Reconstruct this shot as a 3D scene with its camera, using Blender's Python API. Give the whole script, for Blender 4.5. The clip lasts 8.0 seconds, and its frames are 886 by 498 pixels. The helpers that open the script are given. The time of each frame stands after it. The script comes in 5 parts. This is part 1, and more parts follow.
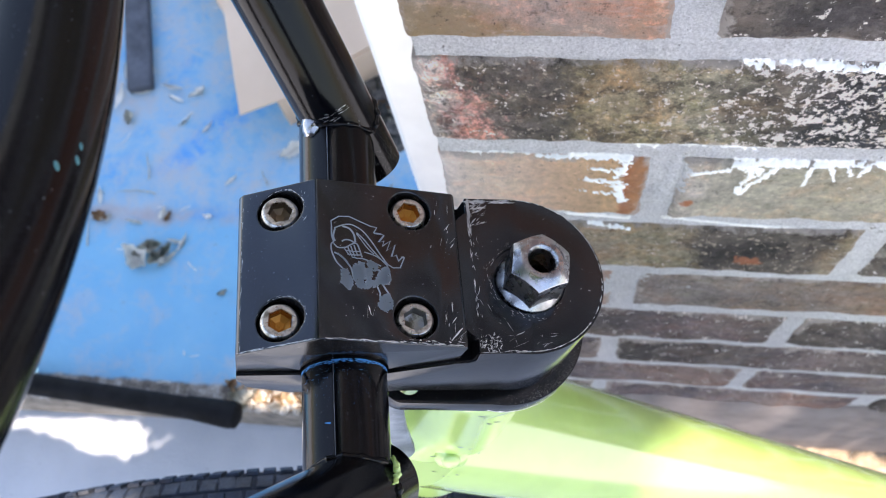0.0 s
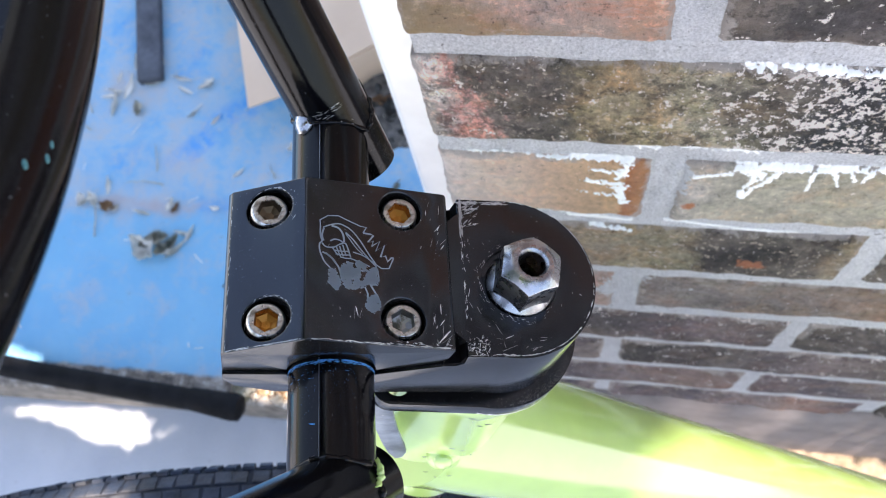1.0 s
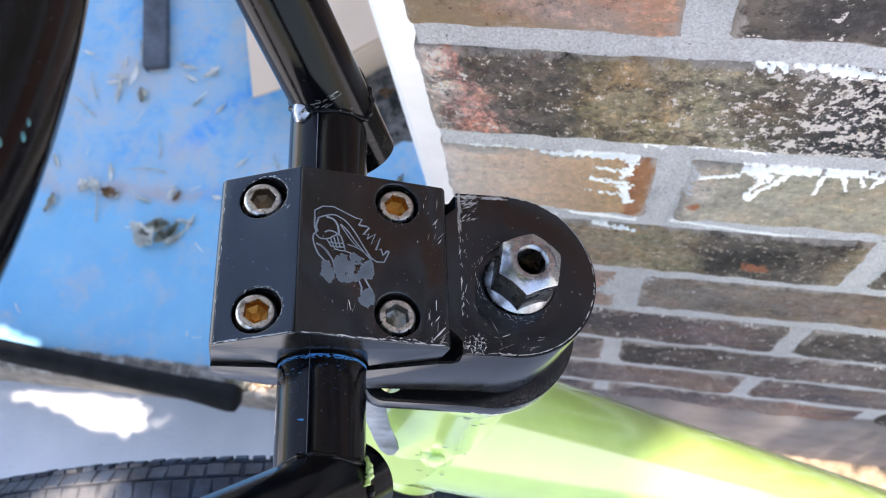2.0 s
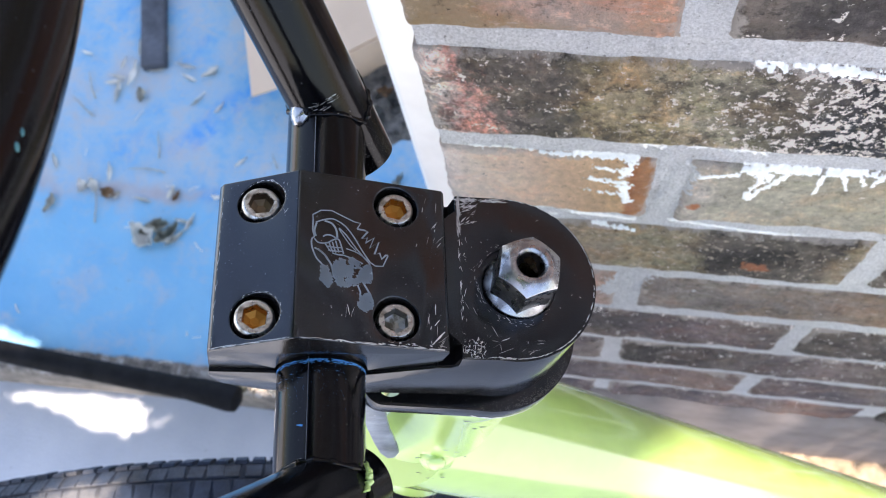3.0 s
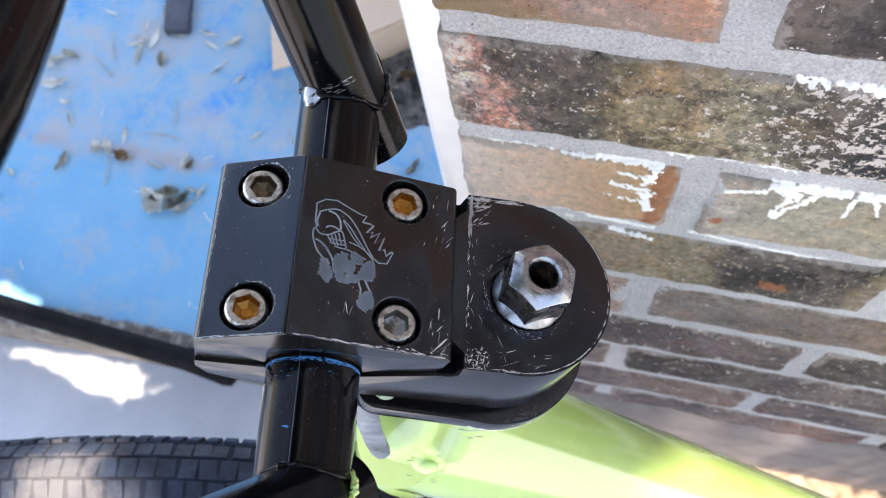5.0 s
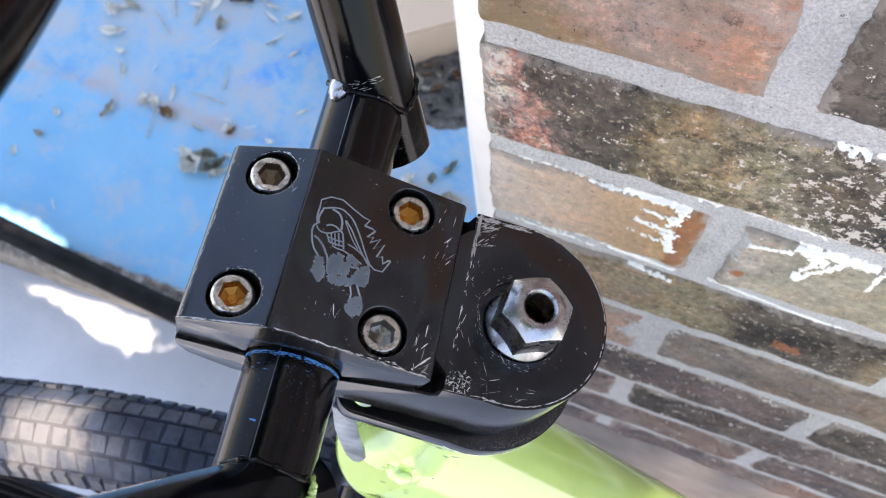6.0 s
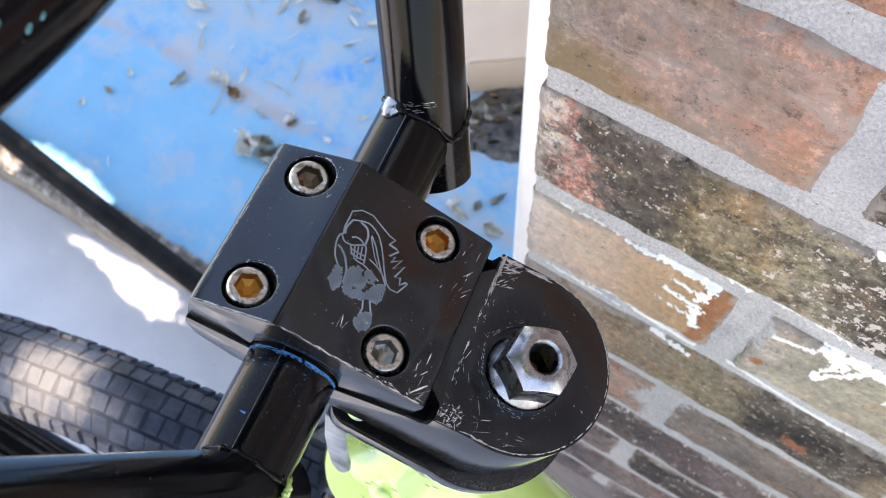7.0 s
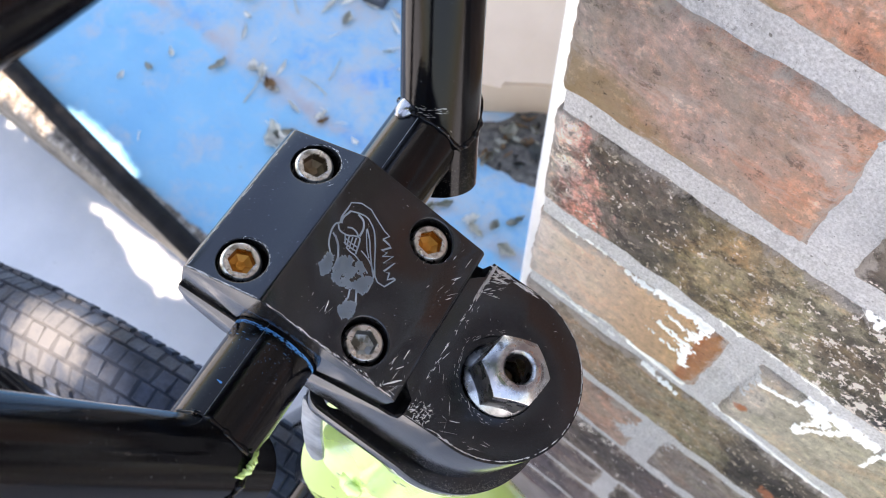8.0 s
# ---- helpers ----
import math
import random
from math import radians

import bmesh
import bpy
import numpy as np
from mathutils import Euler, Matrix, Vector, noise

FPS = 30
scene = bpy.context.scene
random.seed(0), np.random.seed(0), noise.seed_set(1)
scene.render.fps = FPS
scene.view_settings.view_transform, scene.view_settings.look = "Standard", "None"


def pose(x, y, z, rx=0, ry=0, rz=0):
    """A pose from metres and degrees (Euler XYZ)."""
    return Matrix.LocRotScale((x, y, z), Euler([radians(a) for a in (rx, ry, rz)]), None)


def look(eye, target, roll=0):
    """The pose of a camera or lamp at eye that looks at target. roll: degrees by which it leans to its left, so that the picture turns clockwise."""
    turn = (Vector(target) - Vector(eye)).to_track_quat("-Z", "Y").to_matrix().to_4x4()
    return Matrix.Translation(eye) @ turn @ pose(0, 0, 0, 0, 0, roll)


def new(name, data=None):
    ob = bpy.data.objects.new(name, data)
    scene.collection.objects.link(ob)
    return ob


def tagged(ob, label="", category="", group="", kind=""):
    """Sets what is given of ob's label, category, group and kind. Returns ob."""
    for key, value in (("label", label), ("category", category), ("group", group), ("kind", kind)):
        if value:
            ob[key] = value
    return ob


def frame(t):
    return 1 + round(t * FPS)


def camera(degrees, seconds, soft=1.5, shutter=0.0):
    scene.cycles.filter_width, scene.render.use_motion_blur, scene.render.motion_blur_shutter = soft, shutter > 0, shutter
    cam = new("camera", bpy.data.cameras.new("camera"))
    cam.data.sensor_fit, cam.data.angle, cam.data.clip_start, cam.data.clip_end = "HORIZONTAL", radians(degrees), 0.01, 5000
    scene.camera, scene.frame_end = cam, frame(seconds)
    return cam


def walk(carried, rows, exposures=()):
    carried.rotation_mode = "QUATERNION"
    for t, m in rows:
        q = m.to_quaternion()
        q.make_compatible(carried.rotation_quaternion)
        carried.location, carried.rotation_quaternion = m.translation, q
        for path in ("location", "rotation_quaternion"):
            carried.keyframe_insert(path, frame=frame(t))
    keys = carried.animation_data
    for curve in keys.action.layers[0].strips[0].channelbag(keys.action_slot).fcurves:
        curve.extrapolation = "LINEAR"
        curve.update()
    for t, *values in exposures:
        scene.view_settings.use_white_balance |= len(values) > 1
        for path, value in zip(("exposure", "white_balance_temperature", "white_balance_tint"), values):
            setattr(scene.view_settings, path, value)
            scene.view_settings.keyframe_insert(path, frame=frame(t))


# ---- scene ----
from mathutils import bvhtree

cam = camera(52.0, 8.0, soft=1.0)
cam.data.dof.use_dof, cam.data.dof.focus_distance, cam.data.dof.aperture_fstop = True, 0.225, 32.0
PATH = [
    (0.0, (0.07453, -0.17300, 1.03992), (-0.06260, 0.16454, 0.10865), -18.20),
    (0.5, (0.07487, -0.17214, 1.04063), (-0.06375, 0.16118, 0.10806), -17.61),
    (1.0, (0.07945, -0.17021, 1.03783), (-0.06913, 0.16108, 0.10607), -19.06),
    (1.5, (0.08263, -0.16786, 1.03485), (-0.07228, 0.15789, 0.10218), -19.65),
    (1.7, (0.08166, -0.16829, 1.03327), (0.02125, -0.03765, 0.66006), -18.25),
    (2.8, (0.07911, -0.16776, 1.03112), (0.01718, -0.03755, 0.65801), -18.68),
    (3.0, (0.08002, -0.16643, 1.03143), (-0.07149, 0.15731, 0.09750), -18.66),
    (3.5, (0.07961, -0.16493, 1.02760), (-0.07042, 0.15171, 0.09100), -18.90),
    (4.0, (0.07726, -0.16367, 1.02451), (-0.07711, 0.14692, 0.08658), -19.11),
    (4.5, (0.07737, -0.16228, 1.02140), (-0.07250, 0.14638, 0.08211), -17.29),
    (4.7, (0.07682, -0.16120, 1.02062), (0.01567, -0.03782, 0.64507), -17.03),
    (5.8, (0.08322, -0.15264, 1.01790), (0.00770, -0.03284, 0.64381), -13.84),
    (6.0, (0.08303, -0.15172, 1.01632), (-0.11063, 0.14538, 0.08132), -12.71),
    (6.5, (0.08697, -0.14727, 1.01752), (-0.13165, 0.15092, 0.08839), -9.90),
    (7.0, (0.08622, -0.14900, 1.01820), (-0.15535, 0.15127, 0.09544), -6.96),
    (7.5, (0.08797, -0.14969, 1.02008), (-0.16827, 0.15867, 0.10398), -3.85),
    (8.0, (0.09456, -0.14943, 1.02167), (-0.17303, 0.15233, 0.10661), -2.23),
]
walk(cam, [(t, look(eye, target, roll)) for t, eye, target, roll in PATH], exposures=[(0.0, 1.35, 7200, 20.5), (4.5, 1.37, 7430, 21), (8.0, 1.57, 7850, 21.5)])

# ---- light: open shade under an added, unseen tree, with flecks of sun ----
SUN_WAY = Vector((0.02, -0.13, 0.99)).normalized()
world = bpy.data.worlds.new("world")
scene.world = world
world.use_nodes = True
sky = world.node_tree.nodes.new("ShaderNodeTexSky")
sky.sky_type, sky.sun_disc = "NISHITA", False
sky.air_density, sky.dust_density, sky.ozone_density = 1.5, 1.0, 2.5
sky.sun_elevation, sky.sun_rotation = math.asin(SUN_WAY.z), math.atan2(SUN_WAY.x, SUN_WAY.y)
background = world.node_tree.nodes["Background"]
background.inputs["Strength"].default_value = 0.15
world.node_tree.links.new(sky.outputs["Color"], background.inputs["Color"])
sun = new("sun", bpy.data.lights.new("sun", "SUN"))
sun.data.energy, sun.data.angle, sun.data.color = 5.0, radians(0.45), (1.0, 0.95, 0.86)
sun.matrix_world = look(SUN_WAY * 6, (0, 0, 0))


# ---- materials ----
class Nodes:
    """A short hand for one node material."""

    def __init__(self, name, rough=0.6, metal=0.0):
        self.mat = bpy.data.materials.new(name)
        self.mat.use_nodes = True
        self.tree = self.mat.node_tree
        self.bsdf = self.tree.nodes["Principled BSDF"]
        self.bsdf.inputs["Roughness"].default_value = rough
        self.bsdf.inputs["Metallic"].default_value = metal
        self.coord = self.tree.nodes.new("ShaderNodeTexCoord").outputs["Object"]
        self.place = self.tree.nodes.new("ShaderNodeNewGeometry").outputs["Position"]

    def join(self, a, b):
        self.tree.links.new(a, b)

    def node(self, kind, operation="", data_type="", blend_type="", attribute_name=""):
        made = self.tree.nodes.new(kind)
        if operation:
            made.operation = operation
        if data_type:
            made.data_type = data_type
        if blend_type:
            made.blend_type = blend_type
        if attribute_name:
            made.attribute_name = attribute_name
        return made

    def shifted(self, amount):
        """Object coordinates, moved by a random amount for each object."""
        info = self.node("ShaderNodeObjectInfo")
        scale = self.node("ShaderNodeVectorMath", operation="SCALE")
        add = self.node("ShaderNodeVectorMath", operation="ADD")
        mix = self.node("ShaderNodeCombineXYZ")
        self.join(info.outputs["Random"], mix.inputs[0])
        self.join(info.outputs["Random"], mix.inputs[1])
        self.join(info.outputs["Random"], mix.inputs[2])
        self.join(mix.outputs[0], scale.inputs[0])
        scale.inputs["Scale"].default_value = amount
        self.join(scale.outputs[0], add.inputs[0])
        self.join(self.coord, add.inputs[1])
        return add.outputs[0]

    def noise(self, scale, detail=5, rough=0.55, at=None, distortion=0.0):
        made = self.node("ShaderNodeTexNoise")
        self.join(at or self.coord, made.inputs["Vector"])
        made.inputs["Scale"].default_value = scale
        made.inputs["Detail"].default_value = detail
        made.inputs["Roughness"].default_value = rough
        made.inputs["Distortion"].default_value = distortion
        return made.outputs["Fac"]

    def ramp(self, fac, stops):
        made = self.node("ShaderNodeValToRGB")
        while len(made.color_ramp.elements) < len(stops):
            made.color_ramp.elements.new(0.5)
        for e, (place, colour) in zip(made.color_ramp.elements, stops):
            e.position = place
            e.color = (*colour, 1) if isinstance(colour, tuple) else (colour, colour, colour, 1)
        self.join(fac, made.inputs[0])
        return made.outputs["Color"]

    def mix(self, fac, a, b, blend="MIX"):
        made = self.node("ShaderNodeMix", data_type="RGBA", blend_type=blend)
        for value, slot in ((fac, 0), (a, 6), (b, 7)):
            if isinstance(value, bpy.types.NodeSocket):
                self.join(value, made.inputs[slot])
            else:
                made.inputs[slot].default_value = (*value, 1) if isinstance(value, tuple) else value
        return made.outputs[2]

    def maths(self, kind, a, b=0.0):
        made = self.node("ShaderNodeMath", operation=kind)
        for value, slot in ((a, 0), (b, 1)):
            if isinstance(value, bpy.types.NodeSocket):
                self.join(value, made.inputs[slot])
            else:
                made.inputs[slot].default_value = value
        return made.outputs[0]

    def colour(self, value):
        if isinstance(value, bpy.types.NodeSocket):
            self.join(value, self.bsdf.inputs["Base Color"])
        else:
            self.bsdf.inputs["Base Color"].default_value = (*value, 1)
        return self

    def rough(self, value):
        self.join(value, self.bsdf.inputs["Roughness"])
        return self

    def bump(self, height, strength=0.4, distance=0.001):
        made = self.node("ShaderNodeBump")
        made.inputs["Strength"].default_value = strength
        made.inputs["Distance"].default_value = distance
        self.join(height, made.inputs["Height"])
        self.join(made.outputs[0], self.bsdf.inputs["Normal"])
        return self


def painted(name, colour, rough, fleck=None, grain=900, bump=0.08, metal=0.0, vary=0.25):
    """A paint or anodised skin: slight change of tone, fine orange peel and small chips."""
    m = Nodes(name, rough, metal)
    tone = m.ramp(m.noise(45, 4), [(0.3, tuple(c * (1 - vary) for c in colour)), (0.7, tuple(min(1, c * (1 + vary)) for c in colour))])
    if fleck:
        chips = m.ramp(m.noise(420, 3, 0.6), [(0.735, 0.0), (0.76, 1.0)])
        tone = m.mix(chips, tone, fleck)
    m.colour(tone)
    m.rough(m.ramp(m.noise(160, 4), [(0.3, rough * 0.8), (0.75, min(1, rough * 1.35))]))
    return m.bump(m.noise(grain, 3), bump, 0.0003).mat


def metal_skin(name, colour, rough, stain=None, brushed=500):
    m = Nodes(name, rough, 1.0)
    tone = m.ramp(m.noise(160, 4), [(0.3, tuple(c * 0.8 for c in colour)), (0.7, colour)])
    if stain:
        tone = m.mix(m.ramp(m.noise(240, 5, 0.65), [(0.5, 0.0), (0.62, 1.0)]), tone, stain)
    m.colour(tone)
    m.rough(m.ramp(m.noise(300, 4), [(0.3, rough * 0.7), (0.7, rough * 1.5)]))
    return m.bump(m.noise(brushed, 3), 0.12, 0.0002).mat


def black_alloy():
    m = Nodes("black_anodised_alloy", 0.4, 0.0)
    tone = m.ramp(m.noise(60, 4), [(0.3, (0.0062, 0.0058, 0.0058)), (0.75, (0.0112, 0.0102, 0.010))])
    bloom = m.ramp(m.noise(38, 6, 0.6, None, 0.4), [(0.46, 0.0), (0.7, 1.0)])
    tone = m.mix(m.maths("MULTIPLY", bloom, 0.3), tone, (0.030, 0.033, 0.040))
    dust = m.ramp(m.noise(1500, 2, 0.5), [(0.7, 0.0), (0.78, 1.0)])
    tone = m.mix(m.maths("MULTIPLY", dust, 0.5), tone, (0.30, 0.33, 0.38))
    m.colour(tone)
    m.rough(m.ramp(m.noise(90, 5), [(0.3, 0.10), (0.7, 0.22)]))
    m.bsdf.inputs["Specular IOR Level"].default_value = 0.67
    m.bsdf.inputs["Specular Tint"].default_value = (0.78, 0.88, 1.0, 1)
    return m.bump(m.noise(2200, 3), 0.1, 0.0002).mat


def black_gloss():
    m = Nodes("black_gloss_paint", 0.12)
    m.bsdf.inputs["Specular IOR Level"].default_value = 0.25
    tone = m.ramp(m.noise(50, 4), [(0.3, (0.002, 0.002, 0.003)), (0.7, (0.004, 0.004, 0.005))])
    dust = m.ramp(m.noise(1300, 2, 0.5), [(0.71, 0.0), (0.78, 1.0)])
    m.colour(m.mix(m.maths("MULTIPLY", dust, 0.25), tone, (0.3, 0.33, 0.36)))
    m.rough(m.ramp(m.noise(220, 5), [(0.3, 0.04), (0.75, 0.11)]))
    return m.bump(m.mix(0.5, m.noise(700, 4), m.noise(2400, 3, 0.6)), 0.14, 0.0003).mat


def brick_skin(name, stops, fleck=0.0, wild=0.03, dark=0.5, top=0.0, foot=0.0, splash=None, rugged=1.0, veiled=0.4, spot=None, patches=120, edge_stain=None):
    """Old stock brick: tones that follow one another along its length, broken up by noise, with pits, soot and lime.
    top, foot: how much lime has run along its upper and lower arris; splash: a place along it with lime spatter;
    spot: a burnt fleck (x, z, radius, colour); edge_stain: a colour that creeps up from the lower arris (length, height, colour). Mortar is smeared over its arrises."""
    m = Nodes(name, 0.9)
    tall = m.node("ShaderNodeVectorMath", operation="MULTIPLY")
    m.join(m.shifted(7.0), tall.inputs[0])
    tall.inputs[1].default_value = (0.95, 1.0, 0.76)
    at = tall.outputs[0]
    drawn = m.node("ShaderNodeVectorMath", operation="MULTIPLY")
    m.join(at, drawn.inputs[0])
    drawn.inputs[1].default_value = (0.85, 1.0, 1.0)
    streak = drawn.outputs[0]
    parts = m.node("ShaderNodeSeparateXYZ")
    m.join(m.coord, parts.inputs[0])
    wob = m.maths("MULTIPLY", m.maths("SUBTRACT", m.noise(32, 9, 0.78, at), 0.5), wild * 10)
    along = m.maths("ADD", m.maths("MULTIPLY", parts.outputs["X"], 4.6), wob)
    tone = m.ramp(along, stops)
    tone = m.mix(1.0, tone, m.ramp(m.noise(60, 9, 0.75, streak), [(0.36, 1 - 0.38 * rugged), (0.5, 0.97), (0.64, 1 + 0.28 * rugged)]), "MULTIPLY")
    tone = m.mix(1.0, tone, m.ramp(m.noise(330, 6, 0.7, at), [(0.36, 1 - 0.3 * rugged), (0.52, 1.0), (0.66, 1 + 0.25 * rugged)]), "MULTIPLY")
    warm = m.ramp(m.noise(52, 7, 0.72, streak, 0.3), [(0.48, 0.0), (0.62, min(0.75, 0.6 * rugged))])
    tone = m.mix(warm, tone, m.mix(1.0, tone, (1.30, 0.97, 0.76), "MULTIPLY"))
    moss = m.ramp(m.noise(41, 7, 0.72, m.shifted(13.0), 0.3), [(0.5, 0.0), (0.64, min(0.7, 0.45 * rugged))])
    tone = m.mix(moss, tone, m.mix(1.0, tone, (0.84, 0.90, 0.66), "MULTIPLY"))
    if edge_stain:
        up = m.maths("ADD", parts.outputs["Z"], m.maths("MULTIPLY", m.maths("SUBTRACT", m.noise(55, 7, 0.7, at), 0.5), 0.035))
        reach = m.maths("SUBTRACT", edge_stain[1], m.maths("MULTIPLY", parts.outputs["X"], edge_stain[1] / edge_stain[0]))
        creep = m.ramp(m.maths("MULTIPLY", m.maths("SUBTRACT", reach, up), 40.0), [(0.0, 0.0), (0.45, 0.9)])
        tone = m.mix(creep, tone, edge_stain[2])
    veil = m.ramp(m.noise(26, 7, 0.68, streak, 0.6), [(0.44, 0.0), (0.66, veiled)])
    tone = m.mix(veil, tone, (0.50, 0.45, 0.39))
    soot = m.ramp(m.noise(patches, 9, 0.78, streak, 0.1), [(0.52, 0.0), (0.57, 1.0)])
    tone = m.mix(m.maths("MULTIPLY", soot, dark), tone, (0.04, 0.038, 0.036))
    if edge_stain:
        drag = m.node("ShaderNodeVectorMath", operation="MULTIPLY")
        m.join(at, drag.inputs[0])
        drag.inputs[1].default_value = (0.45, 1.0, 1.3)
        wipe = m.ramp(m.noise(75, 8, 0.74, drag.outputs[0], 0.5), [(0.52, 0.0), (0.62, 0.6)])
        tone = m.mix(wipe, tone, (0.72, 0.64, 0.59))
        burn = m.ramp(m.noise(48, 8, 0.74, drag.outputs[0], 0.8), [(0.54, 0.0), (0.64, 0.55)])
        tone = m.mix(m.maths("MULTIPLY", burn, m.ramp(along, [(0.1, 0.2), (0.4, 1.0)])), tone, (0.72, 0.30, 0.17))
    if spot:
        dx, dz = m.maths("SUBTRACT", parts.outputs["X"], spot[0]), m.maths("MULTIPLY", m.maths("SUBTRACT", parts.outputs["Z"], spot[1]), 0.9)
        far = m.maths("SQRT", m.maths("ADD", m.maths("MULTIPLY", dx, dx), m.maths("MULTIPLY", dz, dz)))
        far = m.maths("ADD", far, m.maths("MULTIPLY", m.maths("SUBTRACT", m.noise(160, 5, 0.7, at), 0.5), spot[2] * 2.6))
        tone = m.mix(m.ramp(m.maths("MULTIPLY", far, 1 / spot[2]), [(0.7, 1.0), (1.0, 0.0)]), tone, spot[3])
    chips = m.noise(210, 7, 0.78, streak)
    tone = m.mix(1.0, tone, m.ramp(chips, [(0.37, 1 - 0.5 * rugged ** 0.5), (0.42, 0.93), (0.57, 1.0), (0.62, 1 + 0.34 * rugged)]), "MULTIPLY")
    # pits and holes: dark spots that put small hollows' shade into the colour
    pits = m.ramp(m.noise(620, 3, 0.6, streak), [(0.69, 0.0), (0.72, 0.8)])
    tone = m.mix(pits, tone, (0.05, 0.04, 0.035))
    holes = m.ramp(m.noise(260, 5, 0.7, streak), [(0.69, 0.0), (0.715, 0.75)])
    tone = m.mix(holes, tone, (0.045, 0.04, 0.035))
    if rugged > 1:
        grains = m.ramp(m.noise(300, 4, 0.65, m.shifted(21.0)), [(0.60, 0.0), (0.63, 0.8)])
        tone = m.mix(grains, tone, (0.56, 0.50, 0.41))
    edge = m.node("ShaderNodeAttribute", attribute_name="arris").outputs["Fac"]
    patchy = m.maths("MULTIPLY", m.maths("SUBTRACT", m.noise(60, 8, 0.74, at), 0.28), 1.8)
    smear = m.maths("SUBTRACT", patchy, m.maths("MULTIPLY", edge, 0.70))
    tone = m.mix(m.ramp(smear, [(0.22, 0.0), (0.42, 0.85)]), tone, (0.52, 0.50, 0.47))
    wide = m.node("ShaderNodeVectorMath", operation="MULTIPLY")
    m.join(at, wide.inputs[0])
    wide.inputs[1].default_value = (1.0, 1.0, 1.05)
    spots = m.mix(0.5, m.noise(520, 5, 0.68, wide.outputs[0]), m.noise(150, 4, 0.65, wide.outputs[0]))
    drips = m.mix(0.3, m.noise(110, 4, 0.6, at), m.noise(420, 3, 0.5, at))
    level = 0.0
    if top:
        level = m.maths("ADD", level, m.maths("MULTIPLY", m.ramp(m.maths("MULTIPLY", parts.outputs["Z"], 16.0), [(0.80, 0.0), (1.0, 1.0)]), top))
    if foot:
        level = m.maths("ADD", level, m.maths("MULTIPLY", m.ramp(m.maths("MULTIPLY", parts.outputs["Z"], 16.0), [(0.0, 1.0), (0.16, 0.0)]), foot))
    if splash:
        near = m.maths("ABSOLUTE", m.maths("SUBTRACT", parts.outputs["X"], splash[0]))
        near = m.ramp(m.maths("MULTIPLY", near, 1.0 / splash[1]), [(0.2, 1.0), (1.0, 0.0)])
        level = m.maths("MULTIPLY", level, m.maths("ADD", 0.75, m.maths("MULTIPLY", near, 0.4)))
        level = m.maths("ADD", level, m.maths("MULTIPLY", near, splash[2]))
    lime = m.ramp(m.maths("ADD", m.maths("ADD", spots, fleck * 0.1), m.maths("MULTIPLY", level, 0.75) if fleck > 0.2 else 0.0), [(0.63, 0.0), (0.643, 1.0)])
    if fleck:
        tone = m.mix(m.maths("MULTIPLY", lime, 0.95), tone, (0.92, 0.91, 0.88))
    if top or foot or splash and fleck <= 0.2:
        run = m.ramp(m.maths("ADD", drips, level), [(0.655, 0.0), (0.68, 1.0)])
        tone = m.mix(m.maths("MULTIPLY", run, 0.95), tone, (0.93, 0.92, 0.89))
    m.colour(m.mix(1.0, tone, (1.20, 1.10, 1.07), "MULTIPLY"))
    rough = m.mix(0.5, m.noise(130, 8, 0.78, streak), m.noise(750, 5, 0.75, at))
    return m.bump(rough, 1.0, 0.006 + 0.002 * rugged).mat


def mortar_skin():
    m = Nodes("lime_mortar", 0.95)
    tall = m.node("ShaderNodeVectorMath", operation="MULTIPLY")
    m.join(m.coord, tall.inputs[0])
    tall.inputs[1].default_value = (1.0, 1.0, 0.8)
    m.coord = tall.outputs[0]
    tone = m.ramp(m.noise(55, 8, 0.7), [(0.28, (0.62, 0.62, 0.64)), (0.5, (0.75, 0.75, 0.77)), (0.72, (0.84, 0.84, 0.86))])
    grain = m.ramp(m.noise(900, 4, 0.7), [(0.36, 0.78), (0.52, 1.0), (0.66, 1.18)])
    tone = m.mix(1.0, tone, grain, "MULTIPLY")
    pock = m.ramp(m.noise(260, 4, 0.65), [(0.655, 0.0), (0.675, 0.75)])
    tone = m.mix(pock, tone, (0.13, 0.12, 0.11))
    sand = m.ramp(m.noise(800, 3, 0.6), [(0.645, 0.0), (0.675, 1.0)])
    tone = m.mix(m.maths("MULTIPLY", sand, 0.38), tone, (0.10, 0.09, 0.085))
    m.colour(tone)
    return m.bump(m.mix(0.5, m.noise(420, 6, 0.75), m.noise(90, 5)), 1.0, 0.008).mat


